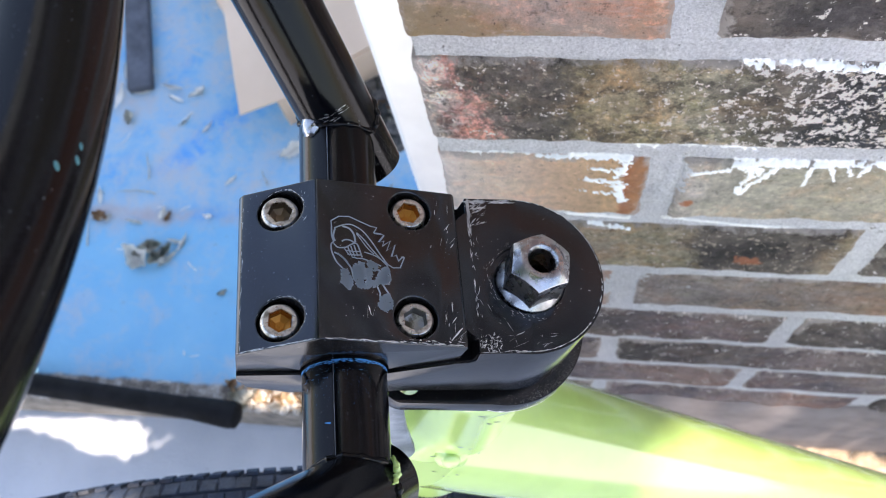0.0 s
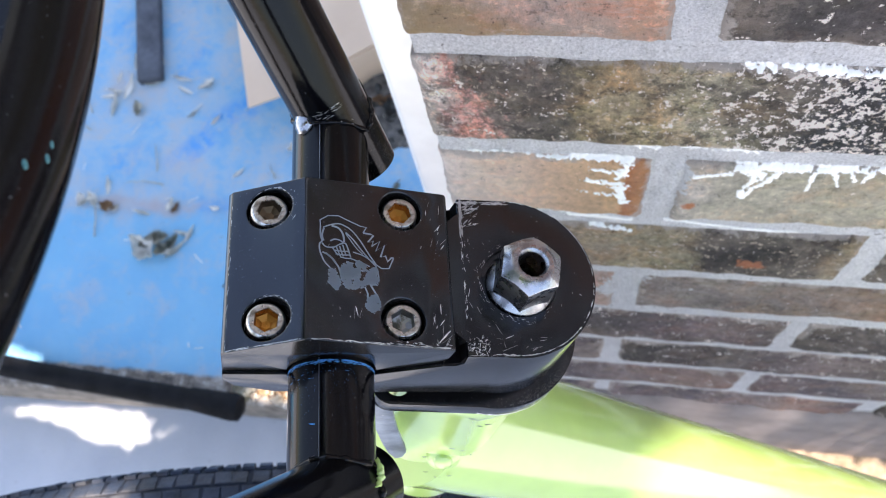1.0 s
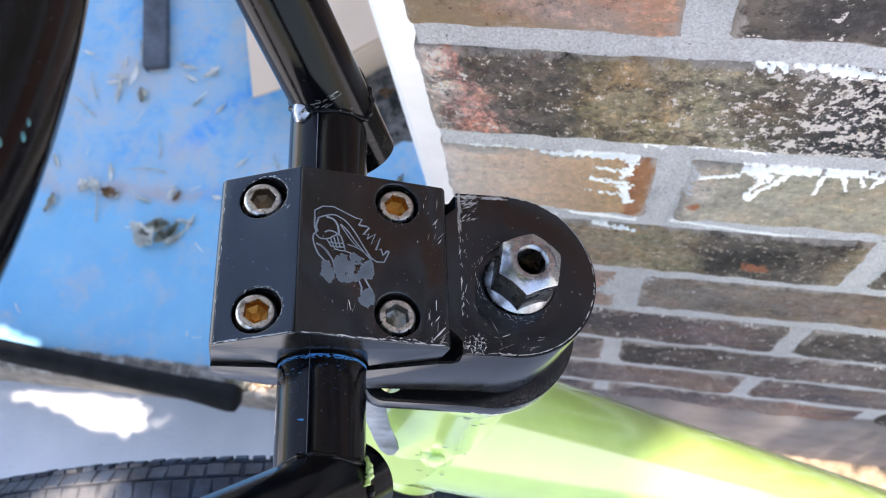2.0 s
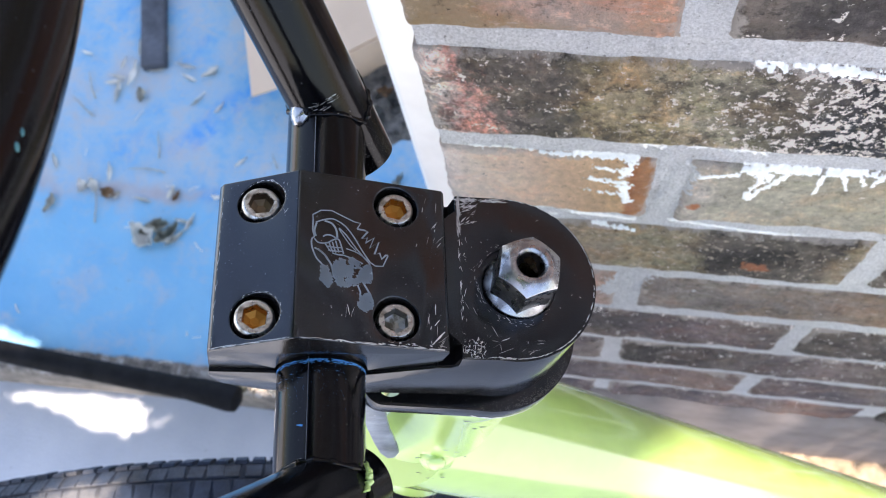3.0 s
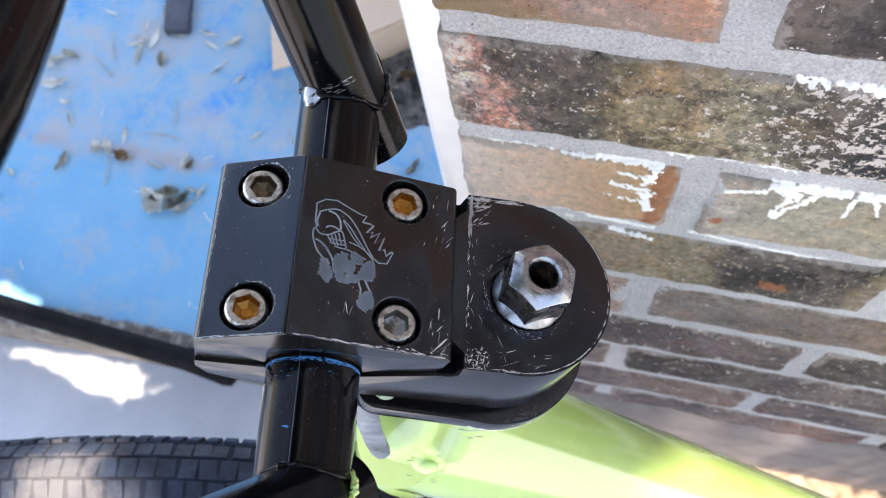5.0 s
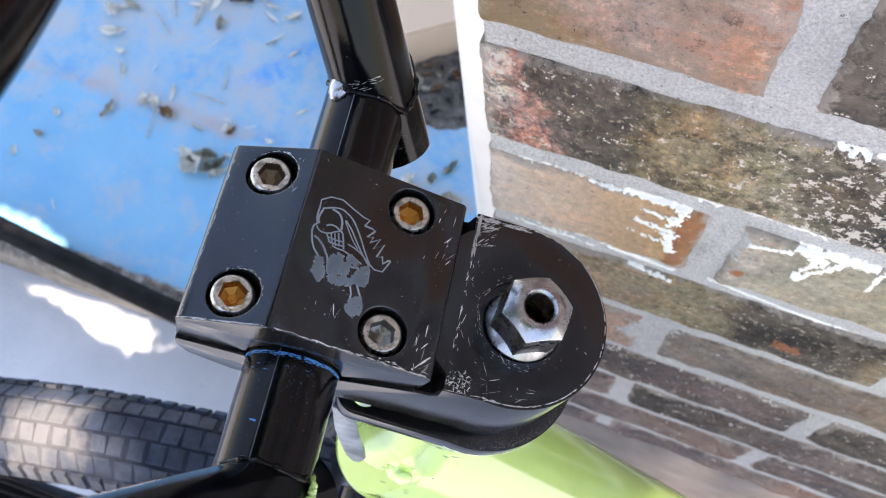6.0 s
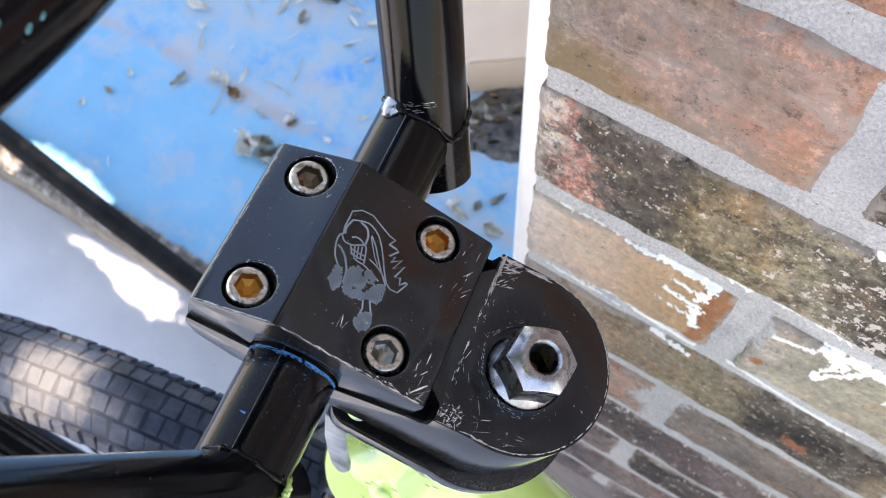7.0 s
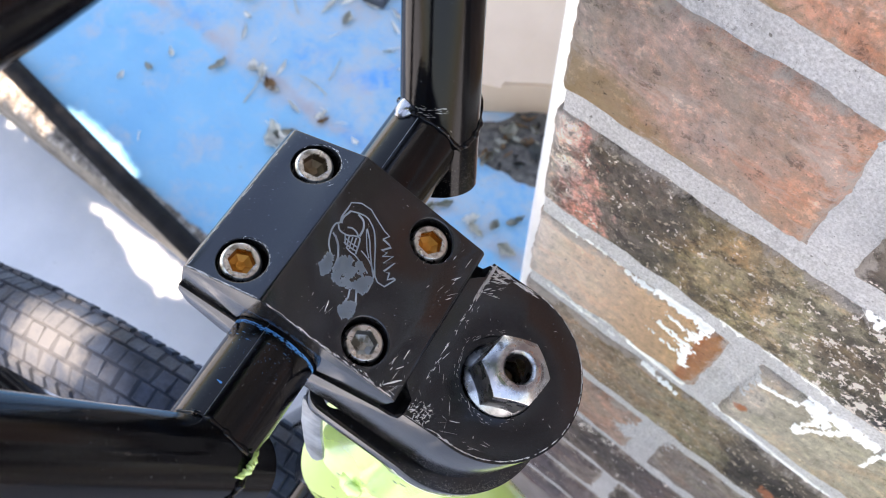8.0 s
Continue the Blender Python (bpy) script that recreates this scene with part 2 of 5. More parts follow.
def blue_floor_skin():
    """Blue paint: cleaner and paler towards the step's edge, dirtier past a grimy joint, with rubbed bright streaks."""
    m = Nodes("blue_floor_paint", 0.45)
    xyz = m.node("ShaderNodeSeparateXYZ")
    m.join(m.coord, xyz.inputs[0])
    wobble = m.maths("MULTIPLY", m.maths("SUBTRACT", m.noise(28, 5, 0.65), 0.5), 0.035)
    past = m.maths("ADD", xyz.outputs["Y"], wobble)
    clean = m.ramp(m.noise(11, 5, 0.6), [(0.3, (0.125, 0.40, 0.63)), (0.7, (0.19, 0.47, 0.665))])
    worn = m.ramp(m.noise(13, 8, 0.72, None, 0.15), [(0.34, (0.07, 0.34, 0.65)), (0.45, (0.18, 0.42, 0.62)), (0.55, (0.30, 0.46, 0.58)), (0.67, (0.43, 0.45, 0.47))])
    inner = m.ramp(past, [(0.19, 0.0), (0.20, 1.0)])
    tone = m.mix(inner, clean, worn)
    joint = m.ramp(m.maths("ABSOLUTE", m.maths("SUBTRACT", past, 0.197)), [(0.004, 1.0), (0.016, 0.0)])
    joint = m.maths("MULTIPLY", joint, m.ramp(m.noise(26, 5, 0.7), [(0.4, 0.15), (0.6, 0.9)]))
    tone = m.mix(joint, tone, (0.40, 0.37, 0.39))
    # rubbed streaks along one slant
    lean = m.maths("SUBTRACT", m.maths("MULTIPLY", xyz.outputs["X"], 0.76), m.maths("MULTIPLY", xyz.outputs["Y"], 0.65))
    off = m.maths("ABSOLUTE", m.maths("ADD", m.maths("ADD", lean, 0.4735), m.maths("MULTIPLY", wobble, 0.4)))
    rub = m.maths("MULTIPLY", m.ramp(off, [(0.008, 1.0), (0.024, 0.0)]), m.ramp(m.noise(38, 5, 0.7), [(0.4, 0.1), (0.55, 0.9)]))
    rub = m.maths("MULTIPLY", rub, m.ramp(xyz.outputs["Y"], [(0.24, 0.0), (0.28, 1.0), (0.36, 1.0), (0.40, 0.0)]))
    tone = m.mix(rub, tone, (0.035, 0.31, 0.70))
    smear = m.ramp(m.noise(19, 7, 0.7, None, 0.25), [(0.52, 0.0), (0.67, 0.6)])
    tone = m.mix(smear, tone, (0.42, 0.46, 0.50))
    bare = m.ramp(m.maths("ADD", xyz.outputs["Y"], m.maths("MULTIPLY", m.maths("SUBTRACT", m.noise(60, 6, 0.7), 0.5), 0.012)), [(-0.040, 1.0), (-0.035, 0.0)])
    soil = m.ramp(m.noise(70, 8, 0.75), [(0.36, (0.05, 0.042, 0.035)), (0.5, (0.22, 0.185, 0.15)), (0.64, (0.55, 0.52, 0.48))])
    tone = m.mix(bare, tone, soil)
    cloud = m.ramp(m.noise(34, 8, 0.75, None, 0.4), [(0.52, 0.0), (0.66, 0.6)])
    tone = m.mix(m.maths("MULTIPLY", cloud, m.ramp(past, [(0.12, 0.25), (0.22, 1.0)])), tone, (0.46, 0.46, 0.46))
    grit = m.ramp(m.noise(150, 5, 0.75), [(0.64, 0.0), (0.70, 0.75)])
    tone = m.mix(grit, tone, (0.16, 0.18, 0.22))
    m.colour(tone)
    m.rough(m.ramp(m.noise(30, 5), [(0.3, 0.35), (0.7, 0.7)]))
    return m.bump(m.noise(140, 6, 0.6), 0.25, 0.002).mat


def concrete_skin(name, low, high, scale=9):
    m = Nodes(name, 0.85)
    tone = m.ramp(m.noise(scale, 7, 0.62), [(0.3, low), (0.7, high)])
    spots = m.ramp(m.noise(120, 4, 0.7), [(0.66, 0.0), (0.74, 0.5)])
    m.colour(m.mix(spots, tone, tuple(c * 0.45 for c in low)))
    return m.bump(m.noise(260, 6, 0.65), 0.4, 0.002).mat


def dusted(m, tone, dust):
    """Pale road dust in clouds over a tone, plus a pale spot painted in for the sun fleck."""
    far = m.node("ShaderNodeVectorMath", operation="DISTANCE")
    m.join(m.place, far.inputs[0])
    far.inputs[1].default_value = (-0.163, -0.171, 0.574)
    near = m.ramp(m.maths("ADD", far.outputs["Value"], m.maths("MULTIPLY", m.maths("SUBTRACT", m.noise(70, 6, 0.7, m.place), 0.5), 0.05)), [(0.010, 0.9), (0.030, 0.0)])
    clouds = m.ramp(m.noise(26, 7, 0.68, m.place, 0.4), [(0.47, 0.0), (0.68, 0.45)])
    return m.mix(near, m.mix(clouds, tone, tuple(c * k for c, k in zip(dust, (0.26, 0.37, 0.56)))), dust)


def rubber_skin():
    m = Nodes("tyre_rubber", 0.5)
    m.bsdf.inputs["Specular IOR Level"].default_value = 0.3
    tone = m.ramp(m.noise(70, 7, 0.68, m.place), [(0.36, (0.005, 0.009, 0.018)), (0.52, (0.013, 0.022, 0.042)), (0.66, (0.028, 0.042, 0.072))])
    m.colour(dusted(m, tone, (0.15, 0.15, 0.155)))
    m.rough(m.ramp(m.noise(90, 5, 0.6, m.place), [(0.3, 0.4), (0.7, 0.65)]))
    return m.bump(m.noise(200, 7, 0.7, m.place), 0.6, 0.0015).mat


# darker copy of the tyre rubber, painting in the shade between tread blocks
def shaded_groove_skin():
    m = Nodes("shaded_groove_rubber", 0.7)
    m.bsdf.inputs["Specular IOR Level"].default_value = 0.15
    m.colour(dusted(m, m.ramp(m.noise(60, 6, 0.65), [(0.35, (0.006, 0.009, 0.016)), (0.65, (0.018, 0.025, 0.042))]), (0.11, 0.11, 0.115)))
    return m.bump(m.noise(300, 5, 0.7), 0.4, 0.001).mat


def leaf_skin(name, a, b):
    m = Nodes(name, 0.8)
    m.colour(m.ramp(m.noise(130, 5, 0.7, m.shifted(3.0)), [(0.3, a), (0.7, b)]))
    return m.bump(m.noise(260, 4), 0.4, 0.001).mat


def card_skin():
    m = Nodes("brown_card", 0.85)
    m.colour(m.ramp(m.noise(12, 5), [(0.3, (0.66, 0.48, 0.34)), (0.7, (0.75, 0.56, 0.41))]))
    return m.bump(m.noise(600, 3), 0.15, 0.0005).mat


ALLOY, GLOSS = black_alloy(), black_gloss()
LIME = painted("lime_green_paint", (0.475, 0.70, 0.19), 0.16, None, 500, 0.03, 0.0, 0.06)
LIME.node_tree.nodes["Principled BSDF"].inputs["Specular IOR Level"].default_value = 0.85
LIME.node_tree.nodes["Principled BSDF"].inputs["Coat Weight"].default_value = 1.0
LIME.node_tree.nodes["Principled BSDF"].inputs["Coat Roughness"].default_value = 0.08
STEEL = metal_skin("zinc_plated_steel", (0.62, 0.61, 0.59), 0.28, (0.22, 0.20, 0.17))
CHROME = metal_skin("bright_plated_steel", (0.50, 0.51, 0.53), 0.25, (0.30, 0.30, 0.32))
RUST = painted("rust", (0.46, 0.20, 0.035), 0.3, (0.70, 0.42, 0.12), 900, 0.5, 0.75, 0.5)
BROWNED = painted("brown_rust", (0.17, 0.12, 0.075), 0.35, (0.5, 0.42, 0.30), 900, 0.5, 0.7, 0.5)
DULL = metal_skin("dull_grey_steel", (0.42, 0.42, 0.40), 0.4, (0.16, 0.15, 0.12))
BARE = painted("bare_scratched_alloy", (0.68, 0.68, 0.66), 0.4, (0.08, 0.08, 0.09), 900, 0.3, 0.3, 0.5)
ETCH = painted("etched_grey", (0.25, 0.30, 0.345), 0.6, None, 900, 0.1)
BLUEMARK = painted("bright_blue_paint", (0.05, 0.32, 0.75), 0.45)
RUBBER, SHADED_GROOVE = rubber_skin(), shaded_groove_skin()
WHITE = painted("white_gloss_paint", (0.90, 0.90, 0.87), 0.45, None, 300, 0.2, 0.0, 0.04)
LIMEWASH = painted("white_lime_run", (0.85, 0.85, 0.83), 0.8, None, 700, 0.5, 0.0, 0.06)
# near-black, almost no gloss: the slot's painted shade and the wheel rim
DEAD_BLACK = painted("dead_black", (0.004, 0.004, 0.005), 0.95, None, 900, 0.3, 0.0, 0.3)
DEAD_BLACK.node_tree.nodes["Principled BSDF"].inputs["Specular IOR Level"].default_value = 0.06
GRIT = painted("grey_grit", (0.17, 0.165, 0.145), 0.8, None, 900, 0.2)
DARK = painted("matt_black_paint", (0.006, 0.006, 0.007), 0.55, (0.10, 0.09, 0.08), 900, 0.3, 0.0, 0.6)
DARK.node_tree.nodes["Principled BSDF"].inputs["Specular IOR Level"].default_value = 0.14
SLATE = painted("weathered_dark_wood", (0.075, 0.085, 0.105), 0.7, (0.3, 0.3, 0.3), 300, 0.4, 0.0, 0.4)
TABGREY = painted("worn_grey_paint", (0.17, 0.20, 0.235), 0.4, (0.34, 0.35, 0.37), 600, 0.4, 0.3, 0.9)
MORTAR, BLUE = mortar_skin(), blue_floor_skin()
CONCRETE = concrete_skin("pale_concrete", (0.50, 0.53, 0.57), (0.62, 0.64, 0.67))
DIRTY = concrete_skin("dirty_step_face", (0.10, 0.085, 0.07), (0.40, 0.34, 0.28), 48)
SOIL = concrete_skin("dark_soil", (0.028, 0.026, 0.026), (0.19, 0.175, 0.155), 130)
LITTER = concrete_skin("tan_leaf_litter", (0.20, 0.14, 0.09), (0.48, 0.38, 0.27), 70)
PLINTH = concrete_skin("damp_brown_render", (0.17, 0.145, 0.14), (0.27, 0.235, 0.225), 30)
CARD = card_skin()
DRY = leaf_skin("dry_leaf", (0.28, 0.28, 0.23), (0.60, 0.57, 0.48))
PALE = leaf_skin("pale_husk", (0.72, 0.69, 0.62), (0.88, 0.86, 0.80))
TANLEAF = leaf_skin("tan_leaf", (0.42, 0.27, 0.14), (0.72, 0.54, 0.36))
BROWN = leaf_skin("brown_leaf", (0.16, 0.09, 0.05), (0.34, 0.20, 0.10))
SLATELEAF = leaf_skin("dark_grey_leaf", (0.05, 0.055, 0.055), (0.16, 0.165, 0.15))
GREENLEAF = leaf_skin("tree_leaf", (0.04, 0.09, 0.02), (0.09, 0.16, 0.04))
BARK = concrete_skin("bark", (0.08, 0.06, 0.045), (0.17, 0.13, 0.10), 14)


# ---- mesh helpers ----
def mesh_from(bm, name, material, smooth=True):
    bm.normal_update()
    data = bpy.data.meshes.new(name)
    bm.to_mesh(data)
    bm.free()
    if material:
        data.materials.append(material)
    if smooth:
        data.shade_smooth()
        data.set_sharp_from_angle(angle=radians(38))
    return data


def part(name, bm, material, parent, label="", smooth=True):
    """Links a bmesh (or a ready mesh) as one mesh object under a thing or a part."""
    data = bm if isinstance(bm, bpy.types.Mesh) else mesh_from(bm, name, material, smooth)
    ob = new(name, data)
    if parent:
        ob.parent = parent
    return tagged(ob, label)


def thing(name, bm, material, label, category, group="", kind="", smooth=True):
    return tagged(part(name, bm, material, None, "", smooth), label, category, group, kind)


def prism(outline, a, b, axis="y"):
    """A closed outline pushed from a to b. axis y: the outline is (x, z); axis z: it is (x, y)."""
    bm = bmesh.new()
    put = (lambda p, d: (p[0], d, p[1])) if axis == "y" else (lambda p, d: (p[0], p[1], d))
    low, high = [bm.verts.new(put(p, a)) for p in outline], [bm.verts.new(put(p, b)) for p in outline]
    bm.faces.new(low), bm.faces.new(high[::-1])
    for i in range(len(outline)):
        j = (i + 1) % len(outline)
        bm.faces.new((low[j], low[i], high[i], high[j]))
    bmesh.ops.recalc_face_normals(bm, faces=bm.faces)
    return bm


def tube(points, radius, seg=32, caps=True, radii=None):
    """A round bar along points."""
    bm, points = bmesh.new(), [Vector(p) for p in points]
    rings, side = [], None
    for i, p in enumerate(points):
        way = (points[min(i + 1, len(points) - 1)] - points[max(i - 1, 0)]).normalized()
        side = (side - way * side.dot(way)).normalized() if side else way.orthogonal().normalized()
        up, r = way.cross(side), radii[i] if radii else radius
        rings.append([bm.verts.new(p + r * (side * math.cos(math.tau * k / seg) + up * math.sin(math.tau * k / seg))) for k in range(seg)])
    for a, b in zip(rings, rings[1:]):
        for k in range(seg):
            bm.faces.new((a[k], a[(k + 1) % seg], b[(k + 1) % seg], b[k]))
    if caps:
        bm.faces.new(rings[0][::-1]), bm.faces.new(rings[-1])
    return bm


def lathe(profile, seg=48, centre=(0, 0, 0)):
    """Radius and height pairs turned about the z axis."""
    bm, rings, c = bmesh.new(), [], Vector(centre)
    for r, z in profile:
        if r < 1e-7:
            rings.append([bm.verts.new(c + Vector((0, 0, z)))])
        else:
            rings.append([bm.verts.new(c + Vector((r * math.cos(math.tau * k / seg), r * math.sin(math.tau * k / seg), z))) for k in range(seg)])
    for a, b in zip(rings, rings[1:]):
        for k in range(seg):
            j = (k + 1) % seg
            if len(a) == 1 and len(b) > 1:
                bm.faces.new((a[0], b[j], b[k]))
            elif len(b) == 1 and len(a) > 1:
                bm.faces.new((a[k], a[j], b[0]))
            elif len(a) > 1:
                bm.faces.new((a[k], a[j], b[j], b[k]))
    bmesh.ops.recalc_face_normals(bm, faces=bm.faces)
    return bm


def brush(bm, m):
    bmesh.ops.transform(bm, matrix=m, verts=bm.verts)
    return bm


def block(x0, x1, y0, y1, z0, z1):
    return prism([(x0, y0), (x1, y0), (x1, y1), (x0, y1)], z0, z1, "z")


def carved(name, bm, material, cuts=(), joins=(), keeps=(), bevel=0.0, segments=2, angle=30):
    """A mesh with other solids cut from it or joined to it, and its edges rounded."""
    ob = new(name, mesh_from(bm, name, material, False))
    helpers = []
    for kind, some in (("UNION", joins), ("INTERSECT", keeps), ("DIFFERENCE", cuts)):
        for other in some:
            h = new("helper", mesh_from(other, "helper", material, False))
            helpers.append(h)
            mod = ob.modifiers.new("cut", "BOOLEAN")
            mod.operation, mod.object, mod.solver = kind, h, "EXACT"
    if bevel:
        mod = ob.modifiers.new("bevel", "BEVEL")
        mod.width, mod.segments, mod.limit_method, mod.angle_limit = bevel, segments, "ANGLE", radians(angle)
        mod.harden_normals = False
    bpy.context.view_layer.update()
    data = bpy.data.meshes.new_from_object(ob.evaluated_get(bpy.context.evaluated_depsgraph_get()))
    for o in (ob, *helpers):
        bpy.data.objects.remove(o)
    data.name = name
    data.shade_smooth()
    data.set_sharp_from_angle(angle=radians(35))
    return data


def flakes(strokes, seed=1):
    """Thin slivers lying on a surface: (place, way along, way across, length, width)."""
    bm, rnd = bmesh.new(), random.Random(seed)
    for p, a, b, length, width in strokes:
        p, a, b = Vector(p), Vector(a).normalized(), Vector(b).normalized()
        k = max(2, int(length / 0.0008))
        top, low = [], []
        for i in range(k + 1):
            f = i / k
            w = width * (0.25 + 0.75 * math.sin(math.pi * min(max(f, 0.03), 0.97))) * rnd.uniform(0.55, 1.3)
            c = p + a * (length * (f - 0.5)) + b * (width * rnd.uniform(-0.35, 0.35))
            top.append(bm.verts.new(c + b * w / 2)), low.append(bm.verts.new(c - b * w / 2))
        for i in range(k):
            bm.faces.new((low[i], low[i + 1], top[i + 1], top[i]))
    return bm


# ---- the ground, the step and the wall ----
ground = bmesh.new()
bmesh.ops.create_grid(ground, x_segments=8, y_segments=8, size=60)
thing("ground", ground, CONCRETE, "pale grey concrete paving in dappled shade", "ground", kind="structure")

STEP = 0.09
step = prism([(-3.0, -0.036), (-1.2, -0.035), (-0.75, -0.033), (-0.4, -0.027), (-0.2, -0.027), (0.010, -0.026), (0.010, 2.6), (-3.0, 2.6)], 0.004, STEP, "z")
data = carved("floor", step, BLUE, bevel=0.008, segments=3)
data.materials.append(DIRTY)
for face in data.polygons:
    if abs(face.normal.z) < 0.4:
        face.material_index = 1
floor = thing("floor", data, None, "worn bright blue painted concrete step floor with dry litter", "floor", kind="structure")

WALL_X0, WALL_X1, WALL_TOP, JOINT = 0.016, 1.9, 2.60, 0.013
core = block(WALL_X0 + 0.002, WALL_X1, 0.0018, 0.30, 0.0, WALL_TOP)
wall = thing("wall_north", core, MORTAR, "old weathered stock brick wall with thick pale mortar joints", "wall", kind="structure", smooth=False)
frame_post = carved("door_frame", block(-0.0325, WALL_X0 + 0.06, 0.0785, 0.175, 0.0, WALL_TOP), WHITE, bevel=0.004, segments=3)
post = thing("door_1", frame_post, None, "white painted timber door post behind the brick corner", "door frame", kind="structure")

# ---- the bicycle: everything in the stem's own axes, x rearwards, y along the bar, z up the steerer ----
AX = [Vector((0.94403, 0.14114, -0.29813)), Vector((-0.18288, 0.97615, -0.11699)), Vector((0.2745, 0.16497, 0.94733))]
STEM_AT = Vector((0.01886, -0.10081, 0.82604))
stem_pose = Matrix.Translation(STEM_AT) @ Matrix((AX[0], AX[1], AX[2])).transposed().to_4x4()
HUB = Vector((0.016, 0.0, -0.571))
TYRE_R = 0.300
bike = new("bicycle")
bike.matrix_world = stem_pose @ Matrix.Translation(HUB + Vector((0, 0, -TYRE_R)))
BACK = Matrix.Translation(-(HUB + Vector((0, 0, -TYRE_R))))
tagged(bike, "lime green bicycle with black handlebar beside a brick wall", "bicycle")
mm = 0.001


def bike_part(name, bm, material, label="", smooth=True):
    ob = part(name, bm, material, bike, label, smooth)
    ob.matrix_local = BACK
    return ob


# stem: lower body with the steerer clamp
bore = tube([(0, -0.05, -0.0168), (0, 0.05, -0.0168)], 0.0112, 48)
front = [(-27.4, -17.3), (11.0, -17.3), (28.6, -10.8), (31.6, -10.6), (33.4, -9.0), (33.4, -4.0), (47.0, -4.0), (47.0, -31), (4, -31), (-14, -30.4), (-24.5, -26), (-27.4, -21)]
body_front = prism([(x * mm, z * mm) for x, z in front], -0.0231, 0.0229)
drum = lathe([(0, -0.031), (0.0231, -0.031), (0.0231, -0.004), (0, -0.004)], 96, (0.0470, -0.0003, 0))
seat_ring = lathe([(0, -0.0052), (0.0102, -0.0052), (0.0102, 0.01), (0, 0.01)], 64, (0.0488, -0.0018, 0))
stem = bike_part("stem", carved("stem", body_front, ALLOY, cuts=(bore, seat_ring), joins=(drum,), bevel=0.0007, segments=3, angle=25), None, "scuffed black anodised alloy bicycle stem")


def stem_part(name, bm, material, label="", smooth=True):
    return part(name, bm, material, stem, label, smooth)


# black lining added inside the slot, its deep shade put into the colour
stem_part("slot_grime", prism([(x * mm, z * mm) for x, z in ((28.2, -11.2), (28.2, -9.9), (30.6, -9.7), (32.4, -9.2), (33.15, -4.9), (33.7, -4.9), (33.7, -11.2))], -0.0227, 0.0225), DEAD_BLACK, "matt black lining that paints the slot's shade")

# clamp cap with its four counterbored bolts
cap_line = [(-27.4, -16.3), (-27.4, -5.6), (-26.5, -4.1), (-7.7, 5.2), (29.3, -1.0), (30.0, -1.9), (29.0, -9.2), (27.4, -9.8), (11.0, -16.3)]
cap = prism([(x * mm, z * mm) for x, z in cap_line], -0.0225, 0.0225)
BOLTS = [(-16.8, 15.2), (-16.8, -15.4), (16.8, 15.6), (16.6, -15.2)]
HEADS = [0.0, 0.0, 0.1, 0.1]
sinks = [lathe([(0, (h - 6) * mm), (0.0057, (h - 6) * mm), (0.0057, 0.02), (0, 0.02)], 48, (x * mm, y * mm, 0)) for (x, y), h in zip(BOLTS, HEADS)]
faceplate = stem_part("faceplate", carved("faceplate", cap, ALLOY, cuts=(tube([(0, -0.05, -0.0168), (0, 0.05, -0.0168)], 0.0112, 48), *sinks), bevel=0.0005, segments=3, angle=14), None, "black faceplate with a pale etched emblem")
for i, ((x, y), h) in enumerate(zip(BOLTS, HEADS)):
    head = lathe([(0, -0.0055), (0.0048, -0.0055), (0.0048, -0.0009), (0.0042, 0), (0, 0)], 48)
    hexa = lathe([(0, -0.0035), (0.0032, -0.0035), (0.0032, 0.002), (0, 0.002)], 6)
    brush(hexa, pose(0, 0, 0, 0, 0, (10, 25, 48, 33)[i]))
    bolt = stem_part("bolt", carved("bolt", head, STEEL, cuts=(hexa,), bevel=0.0002), None, "silver socket bolt with rust in its hexagon" if i in (0, 1, 2) else "silver socket bolt")
    bolt.location = (x * mm, y * mm, h * mm)
    rust = part("socket_floor", lathe([(0, -0.0035), (0.0012, -0.0034), (0.0029, -0.0027), (0.00314, -0.0005)], 6), (BROWNED, RUST, RUST, DULL)[i], bolt, smooth=False)
    rust.rotation_euler.z = radians((10, 25, 48, 33)[i])

# flanged nut on the steerer
flange = lathe([(0.0034, 0), (0.0092, 0), (0.0095, 0.0005), (0.0092, 0.0011), (0.0074, 0.0030), (0.0034, 0.0031)], 64)
nut_hex = prism([(0.0087 * math.cos(math.tau * k / 6 + 0.35), 0.0087 * math.sin(math.tau * k / 6 + 0.35)) for k in range(6)], 0.001, 0.0136, "z")
nut_cone = lathe([(0, 0.0005), (0.0094, 0.0005), (0.0094, 0.0108), (0.0060, 0.0132), (0.0052, 0.0136), (0, 0.0136)], 64)
nut_data = carved("flange_nut", nut_hex, CHROME, keeps=(nut_cone,), cuts=(lathe([(0, -0.01), (0.0034, -0.01), (0.0034, 0.0126), (0.0042, 0.0137), (0.0042, 0.0147), (0, 0.0147)], 48),), bevel=0.0004, segments=3)
nut = stem_part("flange_nut", nut_data, None, "bright plated flange nut on the steerer")
nut.location = (0.0493, -0.0022, -0.0052)
part("flange", flange, CHROME, nut)
stud = part("stud", lathe([(0, -0.002), (0.0029, -0.002), (0.0029, 0.0020), (0.0022, 0.0026), (0, 0.0026)], 32), BROWNED, nut, "browned threaded stud end")

